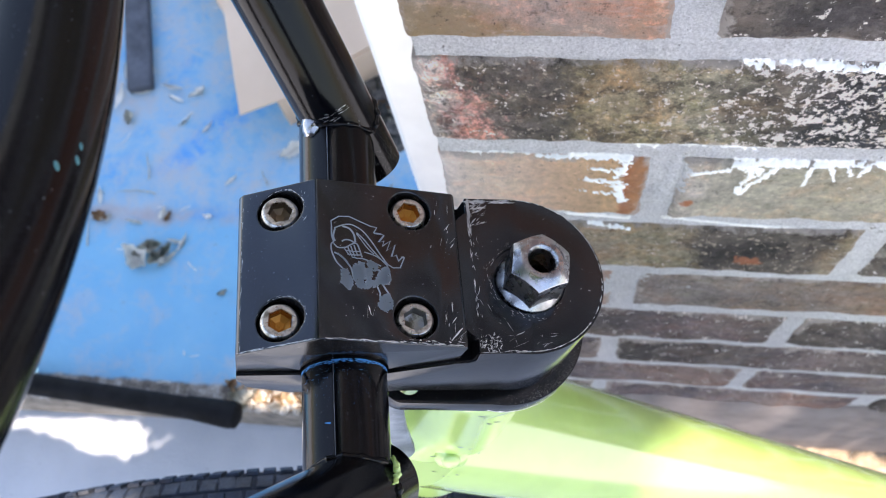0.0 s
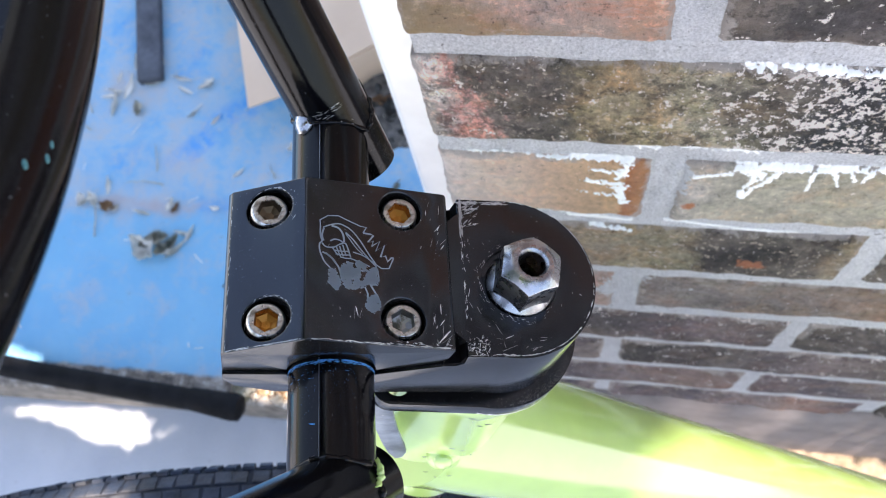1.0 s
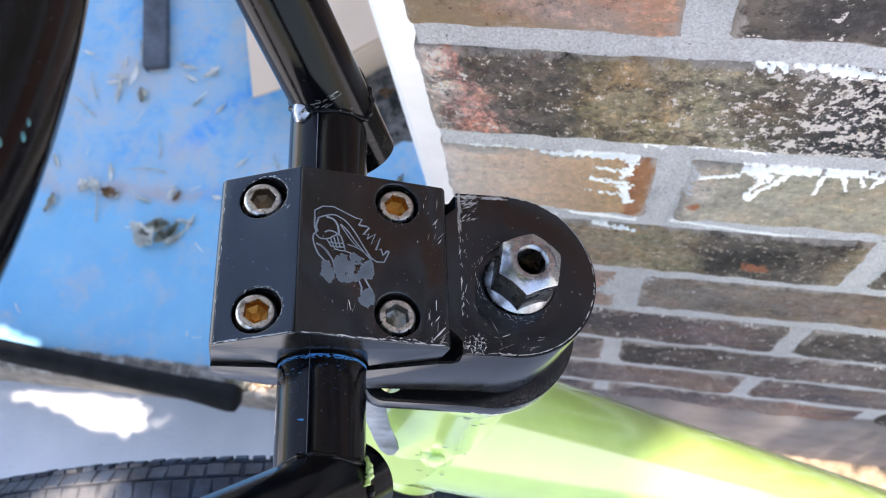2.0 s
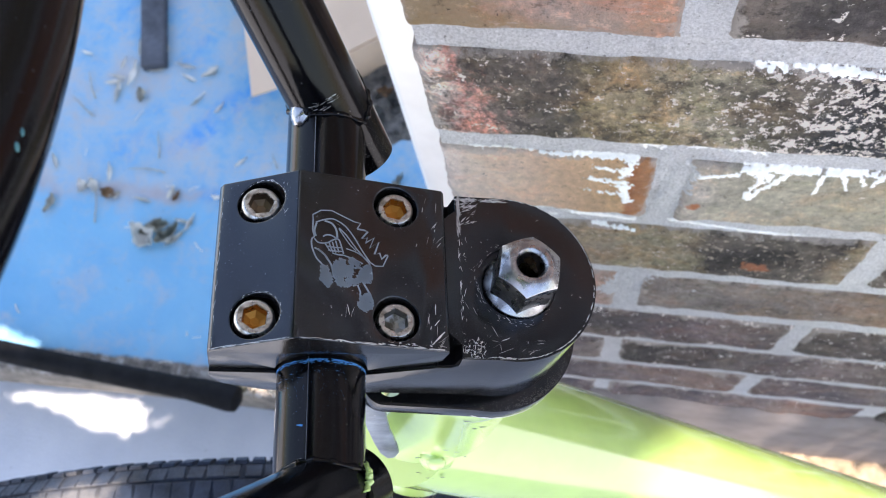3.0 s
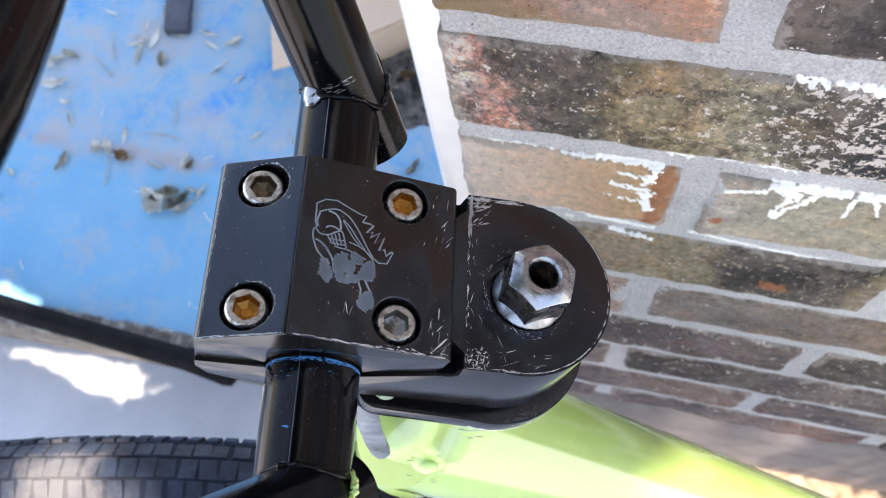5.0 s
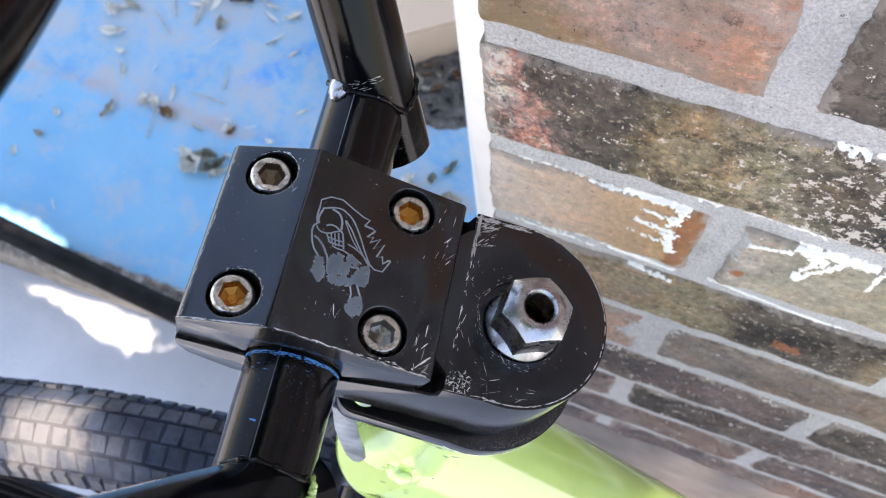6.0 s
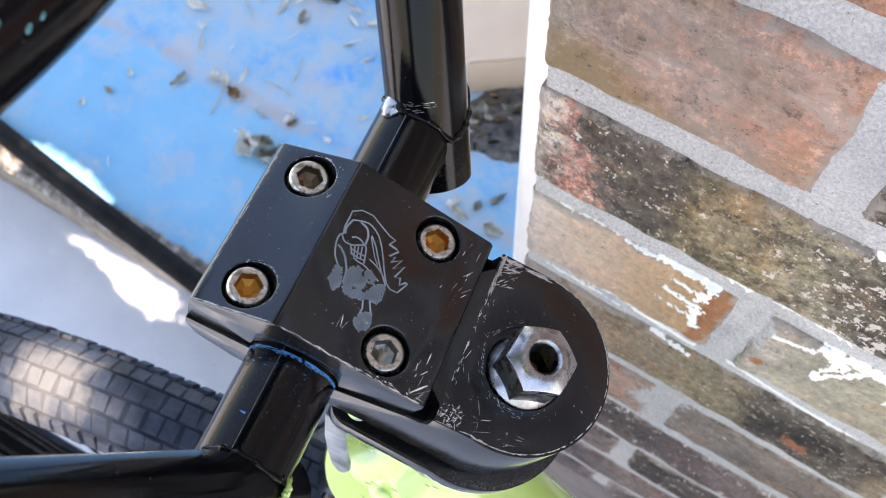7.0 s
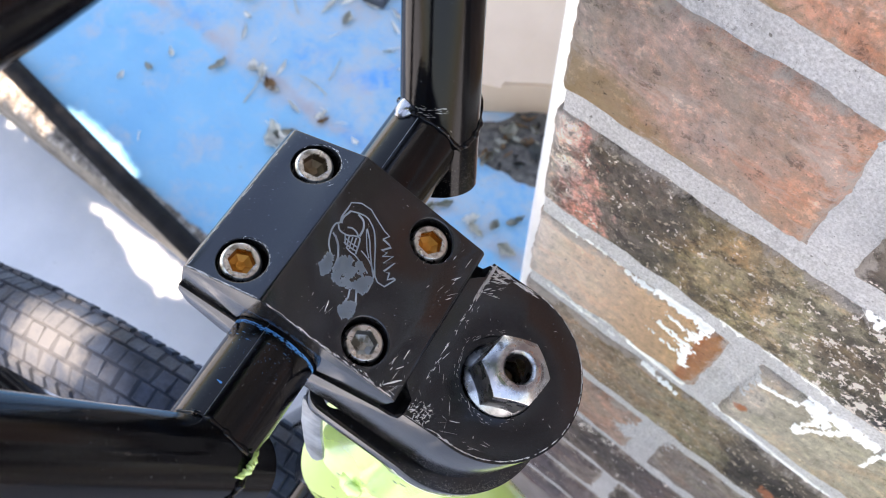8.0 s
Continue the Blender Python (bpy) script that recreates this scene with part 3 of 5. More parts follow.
# cable plate under the stem
hull = [(0.0485 + 0.0262 * math.cos(radians(a)), 0.0262 * math.sin(radians(a))) for a in range(-100, 101, 5)]
hull += [(0.0185 + 0.0058 * math.cos(radians(a)), 0.0190 + 0.0058 * math.sin(radians(a))) for a in range(85, 200, 12)]
hull += [(0.0185 + 0.0058 * math.cos(radians(a)), -0.0190 + 0.0058 * math.sin(radians(a))) for a in range(160, 276, 12)]
plate_holes = [lathe([(0, -0.06), (0.0034, -0.06), (0.0034, -0.02), (0, -0.02)], 32, (0.0200, s * 0.0190, 0)) for s in (-1, 1)]
bike_part("cable_plate", carved("cable_plate", prism(hull, -0.0425, -0.0365, "z"), ALLOY, cuts=plate_holes, bevel=0.0006, segments=2), None, "black cable plate with a worn silver rim")
bike_part("spacer", lathe([(0.012, -0.0365), (0.019, -0.0365), (0.019, -0.031), (0.012, -0.031)], 64, (0.0485, 0, 0)), ALLOY)
bike_part("headset_cup", lathe([(0.012, -0.0535), (0.0215, -0.0535), (0.0225, -0.0500), (0.0225, -0.0455), (0.0205, -0.0425), (0.012, -0.0425)], 64, (0.0485, 0, 0)), STEEL, "scratched silver headset cup")

# lime frame
bike_part("head_tube", lathe([(0.0, -0.170), (0.0215, -0.170), (0.0225, -0.164), (0.0208, -0.156), (0.0208, -0.066), (0.0225, -0.058), (0.0222, -0.0535), (0.0, -0.0535)], 64, (0.0485, 0, 0)), LIME)
tube_way = Vector((1, 0, -0.684))
bike_part("frame_tube", tube([Vector((0.040, 0, -0.0955 - 0.684 * 0.040)) + tube_way * s for s in (0.0, 0.05, 0.2, 0.4, 0.62)], 0.0273, 64), LIME, "large lime green frame tube with sun flecks")

# handlebar
bar = bike_part("handlebar", tube([(0, y * mm, -0.0168) for y in (-62, -40, -20, 0, 20, 40, 62)], 0.0110, 64), GLOSS, "black gloss steel handlebar with a bowed crossbar")
rise = Vector((-0.477, 0.394, 0.783)).normalized()


def riser(s):
    foot = Vector((0.0, s * 0.0568, -0.0125))
    way = Vector((rise.x, s * rise.y, rise.z))
    pts = [foot - way * (0.021 if s > 0 else 0.018) + way * 0.0126 * i for i in range(19)]
    bend = [pts[-1] + way * 0.02 * i + Vector((0.004, s * 0.012, -0.008)) * i * i * 0.5 for i in range(1, 6)]
    return tube(pts + bend, 0.0111, 48)


def weld_bead(s):
    """Lumps along the line where a riser meets the straight bar."""
    foot, way = Vector((0.0, s * 0.0568, -0.0125)), Vector((rise.x, s * rise.y, rise.z))
    rnd, line = random.Random(5), []
    u = way.cross(Vector((0, 1, 0))).normalized()
    v = way.cross(u)
    for k in range(37):
        q = foot + 0.0111 * (u * math.cos(math.tau * k / 36) + v * math.sin(math.tau * k / 36))
        x, z = q.x, q.z + 0.0168
        a, b, c = way.x ** 2 + way.z ** 2, 2 * (x * way.x + z * way.z), x * x + z * z - 0.0110 ** 2
        line.append(q + way * ((-b + math.sqrt(max(0.0, b * b - 4 * a * c))) / (2 * a)))
    fine = [line[i].lerp(line[i + 1], f / 4) for i in range(len(line) - 1) for f in range(4)]
    return tube(fine, 0.0012, 10, radii=[0.0008 + 0.0002 * math.sin(i * 0.8) + rnd.uniform(-0.0001, 0.00015) for i in range(len(fine))])


def tip_grit(s):
    """Fine pale grit on the cut end of a riser, as the saw left it."""
    foot, way = Vector((0.0, s * 0.0568, -0.0125)), Vector((rise.x, s * rise.y, rise.z))
    u = way.cross(Vector((0, 1, 0))).normalized()
    v = way.cross(u)
    rnd, dots = random.Random(17), []
    for _ in range(420):
        a, along = radians(rnd.gauss(165, 22)), -0.0205 + abs(rnd.gauss(0, 0.0052))
        out = u * math.cos(a) + v * math.sin(a) * s
        round_ = v * math.cos(a) * s - u * math.sin(a)
        dots.append((foot + way * along + out * 0.01114, round_, way, rnd.uniform(0.08, 0.3) * mm, rnd.uniform(0.05, 0.22) * mm))
    return flakes(dots, 9)


for s in (1, -1):
    # the tube's rolled seam, a thin raised line
    part("seam", tube([(-0.0037, s * y, -0.00652) for y in (0.0225, 0.032, 0.042, 0.0515)], 0.00013, 8), TABGREY, bar)
    part("riser", riser(s), GLOSS, bar)
    part("weld", weld_bead(s), GLOSS, bar, "lumpy painted weld bead")
tagged(part("rough_tip", tip_grit(1), GRIT, bar, "rough gritty end of the tube"), kind="stuff")
cross = []
for i in range(41):
    y = -0.112 + 0.0056 * i
    s = 0.1085 + 2.65 * y * y
    cross.append(Vector((0, y, -0.011)) + s * Vector((-0.515, 0, 0.857)))
part("crossbar", tube(cross, 0.0111, 48), GLOSS, bar, "bowed black crossbar with teal specks")

# front wheel
wheel = bike_part("rim", lathe([(0.2440, -0.0100), (0.2440, 0.0100), (0.2520, 0.0125), (0.2555, 0.0130), (0.2535, 0.0), (0.2555, -0.0130), (0.2520, -0.0125), (0.2440, -0.0100)], 96), DEAD_BLACK, "dull black wheel rim")
WHEEL = BACK @ Matrix.Translation(HUB) @ pose(0, 0, 0, 90, 0, 0)
wheel.matrix_local = WHEEL
carcass = [(0.2745 + 0.0235 * math.sin(radians(a)), 0.0245 * math.cos(radians(a))) for a in range(-50, 231, 10)]
tyre = bike_part("tyre", lathe(carcass, 160), SHADED_GROOVE, "dusty black knobbly tyre")
tyre.matrix_local = WHEEL
TREAD = ((24, 0.0070, 0.0090, 196), (50, 0.0089, 0.0098, 186), (77, 0.0088, 0.0098, 186), (103, 0.0088, 0.0098, 186), (130, 0.0089, 0.0098, 186), (156, 0.0070, 0.0090, 196))


def tread_corners(a, long, wide, h, skew=0.0):
    """Eight corners of one tread block at the wheel's zero angle, a degrees round the tyre's section."""
    base = Vector((0.2745 + 0.0232 * math.sin(radians(a)), 0, 0.0242 * math.cos(radians(a))))
    out = Vector((math.sin(radians(a)), 0, math.cos(radians(a))))
    across = Vector((out.z, 0, -out.x))
    return [base + out * (h * top) + across * (v * wide / 2 * (0.9 if top else 1)) + Vector((0, (u + skew * v) * long / 2 * (0.9 if top else 1), 0)) for top in (0, 1) for u, v in ((-1, -1), (1, -1), (1, 1), (-1, 1))]


BLOCK_FACES = [(4, 5, 6, 7), (0, 1, 5, 4), (1, 2, 6, 5), (2, 3, 7, 6), (3, 0, 4, 7)]
rest, rest_faces, rnd = [], [], random.Random(11)  # blocks out of sight, joined
for row, (a, long, wide, count) in enumerate(TREAD):
    shapes = []
    for i in range(6):
        data = bpy.data.meshes.new("tread_block")
        data.from_pydata(tread_corners(a, long * rnd.uniform(0.94, 1.08), wide * rnd.uniform(0.94, 1.08), (0.0018 if row in (0, 5) else 0.0004) + 0.00008 * i, rnd.uniform(-0.2, 0.2)), [], BLOCK_FACES)
        bm = bmesh.new()
        bm.from_mesh(data)
        bmesh.ops.recalc_face_normals(bm, faces=bm.faces)
        bm.to_mesh(data)
        bm.free()
        data.materials.append(RUBBER)
        shapes.append(data)
    for k in range(count):
        turn = math.tau * (k + (0.5 if row % 2 else 0.0)) / count
        if 56 < math.degrees(turn) < 148:
            piece = part("tread_block", rnd.choice(shapes), None, tyre)
            piece.rotation_euler.z = turn + rnd.uniform(-0.003, 0.003)
        else:
            n = len(rest)
            spin = Matrix.Rotation(turn, 3, "Z")
            rest += [spin @ p for p in tread_corners(a, long, wide, 0.0013)]
            rest_faces += [tuple(n + i for i in f) for f in BLOCK_FACES]
data = bpy.data.meshes.new("tread_rest")
data.from_pydata(rest, [], rest_faces)
data.materials.append(RUBBER)
tagged(part("tread_rest", data, None, tyre, "rest of the worn tread"), kind="stuff")
part("hub", lathe([(0, -0.05), (0.016, -0.05), (0.016, -0.03), (0.009, -0.028), (0.009, 0.028), (0.016, 0.03), (0.016, 0.05), (0, 0.05)], 32), STEEL, wheel)
for k in range(36):
    a, b = math.tau * k / 36, math.tau * (k + (4.5 if k % 2 else -4.5)) / 36
    side = 0.026 if k % 4 < 2 else -0.026
    part("spoke", tube([(0.015 * math.cos(b), 0.015 * math.sin(b), side), (0.245 * math.cos(a), 0.245 * math.sin(a), 0)], 0.001, 6), DARK, wheel)
fork = bike_part("fork", tube([(0.0485, 0, -0.168), (0.0485, 0, -0.205)], 0.019, 32), GLOSS, "black fork")
for s in (1, -1):
    part("fork_leg", tube([(0.0485, s * 0.012, -0.196), (0.0485, s * 0.045, -0.215), (0.046, s * 0.052, -0.26), (0.030, s * 0.055, -0.47), (0.016, s * 0.055, -0.575)], 0.013, 24), GLOSS, fork)

# boss, tab and chips on the lime frame
boss = lathe([(0, -0.004), (0.0064, -0.004), (0.0060, 0.0004), (0.0046, 0.0014), (0.0034, 0.0018), (0.0032, 0.0026), (0.0026, 0.0031), (0, 0.0032)], 40)
bike_part("boss", brush(boss, Matrix.Translation((0.0462, -0.0205, -0.1105)) @ pose(0, 0, 0, 62, 0, -10)), LIME, "round lime boss with chipped rim")
tab_line = [(0.0130, -0.046), (0.0195, -0.046), (0.0222, -0.060), (0.0246, -0.071), (0.0296, -0.090), (0.0312, -0.098), (0.0306, -0.1040), (0.0280, -0.1050), (0.0248, -0.0985), (0.0212, -0.086), (0.0168, -0.068)]
bike_part("tab", carved("tab", prism(tab_line, -0.0222, -0.0204), TABGREY, bevel=0.0008), None, "worn grey metal tab")
rnd = random.Random(3)
for x, y, z in ((41.9, -20.9, -111.0), (50.8, -20.9, -98.5), (41.2, -22.9, -119.5), (44.7, -25.6, -116.5), (49.1, -25.4, -115.7), (49.6, -22.4, -64.7), (52.0, -22.1, -63.9), (45.8, -21.9, -92.2), (54.7, -21.2, -102.8), (39.2, -20.4, -108.1), (58, -19.2, -57), (50, -21.9, -58), (55, -20.6, -59), (46, -22, -58.5), (61, -17.2, -60)):
    chip = flakes([((x * mm, (y - 0.4) * mm, z * mm), (1, 0, rnd.uniform(-0.5, 0.5)), (0, 0, 1), rnd.uniform(0.001, 0.003), rnd.uniform(0.0006, 0.0013))])
    bike_part("paint_chip", chip, RUBBER)

# wear on the stem: bare scratches, edge rubs, a painted bevel highlight, etched emblem
FACET = lambda x: 5.2 - 0.168 * (x + 7.7) + 0.06


def on_facet(x, y):
    return Vector((x * mm, y * mm, FACET(x) * mm))


def on_block(x, y):
    return Vector((x * mm, y * mm, -3.94 * mm))


def on_left(x, y):
    return Vector((x * mm, y * mm, (5.2 + 0.497 * (x + 7.7) + 0.05) * mm))


rnd = random.Random(21)
strokes = []


def scatter(count, x0, x1, y0, y1, lean, long, thick, where, stray=16):
    for _ in range(count):
        p = where(rnd.uniform(x0, x1), rnd.uniform(y0, y1))
        a = radians(lean + rnd.gauss(0, stray))
        u = where(math.cos(a), math.sin(a)) - where(0, 0)
        v = where(-math.sin(a), math.cos(a)) - where(0, 0)
        strokes.append((p, u, v, rnd.uniform(0.15, 1.0) ** 1.8 * long * 1.4 * mm, rnd.uniform(0.25, 1.0) ** 2 * thick * 0.66 * mm))


# left lower bevel: edge wear, with its bright highlight drawn in as pale strokes
scatter(70, -26.4, -8, -22.35, -22.05, 0, 2.6, 0.4, on_left, 2)
scatter(30, -26.6, -26.2, -22, 22, 90, 2.0, 0.25, on_left, 3)
scatter(18, -13, -9, 9, 21, 40, 1.2, 0.25, on_left, 40)
scatter(14, 22, 29, 4, 19, 68, 2.2, 0.38, on_facet, 12)
scatter(8, 24, 28.3, -20, -5, 85, 2.6, 0.4, on_facet)
scatter(5, 3, 6, -20, -14, 98, 2.4, 0.35, on_facet)
scatter(60, -6, 29, -22.3, -22.0, 0, 2.4, 0.5, on_facet, 4)
scatter(24, 12, 29, -22.2, -21.2, 0, 1.6, 0.6, on_facet, 12)
scatter(40, 33.6, 34.2, -22, 21, 90, 2.2, 0.5, on_block, 6)
scatter(30, 34, 47, -22.8, -22.4, 0, 2.4, 0.4, on_block, 5)
scatter(6, 25, 28, -22, -19, 60, 3.5, 0.7, on_facet)
scatter(5, 0, 20, 6, 20, 140, 1.6, 0.22, on_facet)
scatter(40, 34.0, 39, 14, 22, 35, 3.0, 0.5, on_block)
scatter(80, 33.9, 39.5, -22.4, -17.5, 35, 1.1, 0.6, on_block, 45)
scatter(9, 34, 46, -22, -12, 140, 2.6, 0.2, on_block, 20)
scatter(14, 33.8, 36, -14, 12, 95, 2.2, 0.4, on_block)
scatter(12, 35, 46, -14, 14, 130, 1.6, 0.22, on_block)
scatter(10, 42, 54, -21.6, -17, 20, 3.4, 0.3, on_block)
scatter(70, 33.7, 34.5, 12, 22, 90, 2.6, 0.7, on_block, 6)
scatter(70, 33.8, 47, 21.5, 22.6, 0, 2.6, 0.8, on_block, 5)
scatter(14, 34.5, 39, 19.5, 20.5, 8, 3.0, 0.5, on_block, 8)
scatter(46, 34, 66, -19, 19, 120, 0.7, 0.2, on_block, 60)
scatter(40, -6, 29, -21, 21, 110, 0.6, 0.18, on_facet, 60)
for _ in range(70):
    # fine rubs round the nut's washer
    a = radians(rnd.uniform(110, 320))
    far = 10.4 + abs(rnd.gauss(0, 0.8))
    p = on_block(48.8 + far * math.cos(a), -1.8 + far * math.sin(a))
    if p.x < 0.066:
        strokes.append((p, (-math.sin(a), math.cos(a), 0), (math.cos(a), math.sin(a), 0), rnd.uniform(0.2, 1.3) * mm, rnd.uniform(0.03, 0.1) * mm))
for x, y in ((-16.8, 15.2), (-16.8, -15.4)):
    # pale arcs on the rims of the two counterbores, mostly on one side
    for _ in range(46):
        a = radians(rnd.gauss(60, 45))
        far = 5.75 + abs(rnd.gauss(0, 0.22))
        u = on_left(-math.sin(a), math.cos(a)) - on_left(0, 0)
        v = on_left(math.cos(a), math.sin(a)) - on_left(0, 0)
        strokes.append((on_left(x + far * math.cos(a), y + far * math.sin(a)), u, v, rnd.uniform(0.2, 1.0) * mm, rnd.uniform(0.03, 0.13) * mm))
for _ in range(110):
    a = rnd.uniform(-100, 100)
    p = Vector((0.0470 + 0.02265 * math.cos(radians(a)), 0.02265 * math.sin(radians(a)), -0.00395))
    strokes.append((p, (-math.sin(radians(a)), math.cos(radians(a)), 0), (math.cos(radians(a)), math.sin(radians(a)), 0), rnd.uniform(0.5, 2.2) * mm, rnd.uniform(0.1, 0.35) * mm))
tagged(stem_part("scuffing", flakes(strokes, 2), BARE, "bare metal scratches and a painted bevel highlight"), kind="stuff")
rub = []
for _ in range(60):
    a = rnd.uniform(-105, 15)
    p = Vector((0.0485 + 0.02628 * math.cos(radians(a)), 0.02628 * math.sin(radians(a)), -0.0420 + rnd.uniform(-0.0003, 0.0004)))
    rub.append((p, (-math.sin(radians(a)), math.cos(radians(a)), 0), (0, 0, 1), rnd.uniform(0.8, 4.0) * mm, rnd.uniform(0.2, 0.7) * mm))
for _ in range(420):
    a = radians(rnd.uniform(-80, 20))
    up = rnd.uniform(-0.0057, -0.0003)
    p = Vector((0.0485 + 0.02632 * math.cos(a), 0.02632 * math.sin(a), -0.0366 + up))
    rub.append((p, (-math.sin(a), math.cos(a), rnd.uniform(-1, 1)), (0, 0, 1), rnd.uniform(0.15, 0.6) * mm, rnd.uniform(0.05, 0.22) * mm))
tagged(bike_part("rim_wear", flakes(rub, 4), BARE, "bare metal rubs on the cable plate rim"), kind="stuff")
grit = []
for _ in range(520):
    # grit on the ledge outside the drum
    a, far = radians(rnd.gauss(-52, 18)), 0.0259 - abs(rnd.gauss(0, 0.0012))
    p = Vector((0.0485 + far * math.cos(a), far * math.sin(a), -0.03645))
    turn = rnd.uniform(0, math.pi)
    grit.append((p, (math.cos(turn), math.sin(turn), 0), (-math.sin(turn), math.cos(turn), 0), rnd.uniform(0.1, 0.4) * mm, rnd.uniform(0.05, 0.2) * mm))
tagged(bike_part("ledge_grit", flakes(grit, 6), GRIT, "grey grit on the ledge of the cable plate"), kind="stuff")


def emblem():
    """The etched emblem as plain strokes and blots on the faceplate."""
    bm = bmesh.new()

    def stroke(points, width):
        top, low = [], []
        for i, (x, y) in enumerate(points):
            x0, y0 = points[max(i - 1, 0)]
            x1, y1 = points[min(i + 1, len(points) - 1)]
            a = math.atan2(y1 - y0, x1 - x0) + math.pi / 2
            top.append(bm.verts.new(on_facet(x + width / 2 * math.cos(a), y + width / 2 * math.sin(a))))
            low.append(bm.verts.new(on_facet(x - width / 2 * math.cos(a), y - width / 2 * math.sin(a))))
        for i in range(len(points) - 1):
            bm.faces.new((low[i], low[i + 1], top[i + 1], top[i]))

    def curve(points, width, n=5):
        out = []
        for i in range(len(points) - 1):
            p = [points[max(i - 1, 0)], points[i], points[i + 1], points[min(i + 2, len(points) - 1)]]
            for k in range(n):
                f = k / n
                out.append(tuple(0.5 * (2 * p[1][c] + (p[2][c] - p[0][c]) * f + (2 * p[0][c] - 5 * p[1][c] + 4 * p[2][c] - p[3][c]) * f * f + (3 * p[1][c] - p[0][c] - 3 * p[2][c] + p[3][c]) * f ** 3) for c in (0, 1)))
        stroke(out + [points[-1]], width)

    def patch(corners, seed):
        """A blot of many short strokes that fill a closed line."""
        r = random.Random(seed)
        xs, ys = [p[0] for p in corners], [p[1] for p in corners]
        pairs = list(zip(corners, corners[1:] + corners[:1]))
        for _ in range(int((max(xs) - min(xs)) * (max(ys) - min(ys)) * 30)):
            x, y = r.uniform(min(xs), max(xs)), r.uniform(min(ys), max(ys))
            if sum((a[1] > y) != (b[1] > y) and x < a[0] + (y - a[1]) * (b[0] - a[0]) / (b[1] - a[1]) for a, b in pairs) % 2 == 0:
                continue
            if noise.noise(Vector((x * 0.9, y * 0.9, seed))) > 0.4:
                continue
            turn, long = radians(r.gauss(110, 35)), r.uniform(0.25, 0.55)
            stroke([(x - long * math.cos(turn), y - long * math.sin(turn)), (x, y), (x + long * math.cos(turn), y + long * math.sin(turn))], r.uniform(0.2, 0.36))

    # hood with a toothed edge
    stroke([(-4.1, 8.5), (-4.2, 10.1), (-2.2, 11.6), (0.5, 11.9), (3.3, 10.7), (6.1, 9.6), (7.7, 9.4), (6.8, 7.7)], 0.32)
    stroke([(6.8, 7.7), (8.6, 7.6), (9.5, 7.3), (8.0, 5.2), (9.4, 5.6), (8.9, 4.1), (11.1, 5.8), (10.0, 2.9), (12.3, 4.8), (11.2, 1.3), (12.5, 1.8), (13.0, 0.2), (14.0, 1.4), (14.6, 1.4)], 0.5)
    stroke([(14.6, 1.4), (13.3, -1.7), (11.4, -1.9), (10.0, -1.0)], 0.34)
    curve([(10.0, -1.0), (8.2, 1.7), (6.1, 5.2), (4.0, 7.9), (2.2, 9.1), (0.6, 9.6), (-1.4, 9.1), (-3.4, 8.1)], 0.36)
    # hollow ring and the lines round it
    curve([(-3.2, 8.0), (-3.7, 5.8), (-3.3, 4.3)], 0.45)
    curve([(-1.3, 8.8), (0.5, 8.3), (1.6, 6.7), (1.9, 4.5)], 0.5)
    curve([(2.3, 7.3), (4.1, 5.6), (5.9, 3.2), (7.5, 1.2), (8.9, -0.4), (10.0, -1.7), (10.6, -4.6)], 0.36)
    curve([(2.3, 7.0), (3.8, 4.8), (5.2, 2.9), (6.6, 1.6)], 0.3)
    curve([(-4.1, 8.5), (-4.1, 5.8), (-3.7, 4.2), (-4.3, 3.3), (-4.2, 1.3), (-3.1, -1.5), (-1.7, -3.1), (-1.0, -4.8)], 0.4)
    curve([(-1.6, 4.4), (-0.6, 5.0), (0.7, 4.9), (1.8, 4.2)], 0.4)
    curve([(-3.7, 3.6), (-2.6, 2.6), (-0.6, 2.8), (0.7, 3.7), (2.1, 4.2), (2.8, 2.8), (3.5, 0.3)], 0.38)
    curve([(-3.6, 1.1), (-1.8, 0.2), (-0.5, -1.4), (0.6, -3.1), (1.2, -5.9)], 0.45)
    curve([(-2.8, 0.9), (-1.0, -0.6), (-0.2, -1.8)], 0.5)
    curve([(4.1, 1.9), (6.9, 1.1), (9.6, -0.7)], 0.34)
    curve([(3.5, 0.0), (6.2, -0.8), (8.3, -1.7)], 0.34)
    for x0, y0, x1, y1 in ((0.7, 3.3, 1.6, 0.4), (1.5, 3.7, 2.4, 0.6), (-0.1, 3.0, 0.9, 0.4), (-0.6, 1.9, 3.2, 2.0), (-0.3, 0.9, 3.5, 1.0), (0.8, 0.2, 3.5, 0.0), (-1.0, 2.5, 0.4, 0.6)):
        stroke([(x0, y0), ((x0 + x1) / 2, (y0 + y1) / 2 - 0.15), (x1, y1)], 0.34)
    # blots below
    patch([(-2.0, -3.8), (-0.7, -3.3), (0.4, -4.9), (1.0, -7.3), (-0.2, -9.1), (-1.0, -8.2), (-2.0, -7.1)], 1)
    patch([(0.9, -2.8), (2.5, -1.1), (3.8, -1.2), (4.1, -2.9), (5.7, -2.6), (6.0, -4.5), (5.0, -5.6), (3.6, -5.5), (3.4, -7.0), (4.7, -8.0), (3.7, -8.4), (2.1, -7.9), (1.3, -6.2)], 2)
    patch([(4.6, -1.5), (5.7, -0.4), (7.3, -1.4), (7.6, -2.8), (6.2, -3.1), (5.4, -2.4)], 3)
    patch([(4.3, -6.2), (5.5, -5.6), (6.0, -6.9), (5.0, -8.2), (3.9, -7.9)], 4)
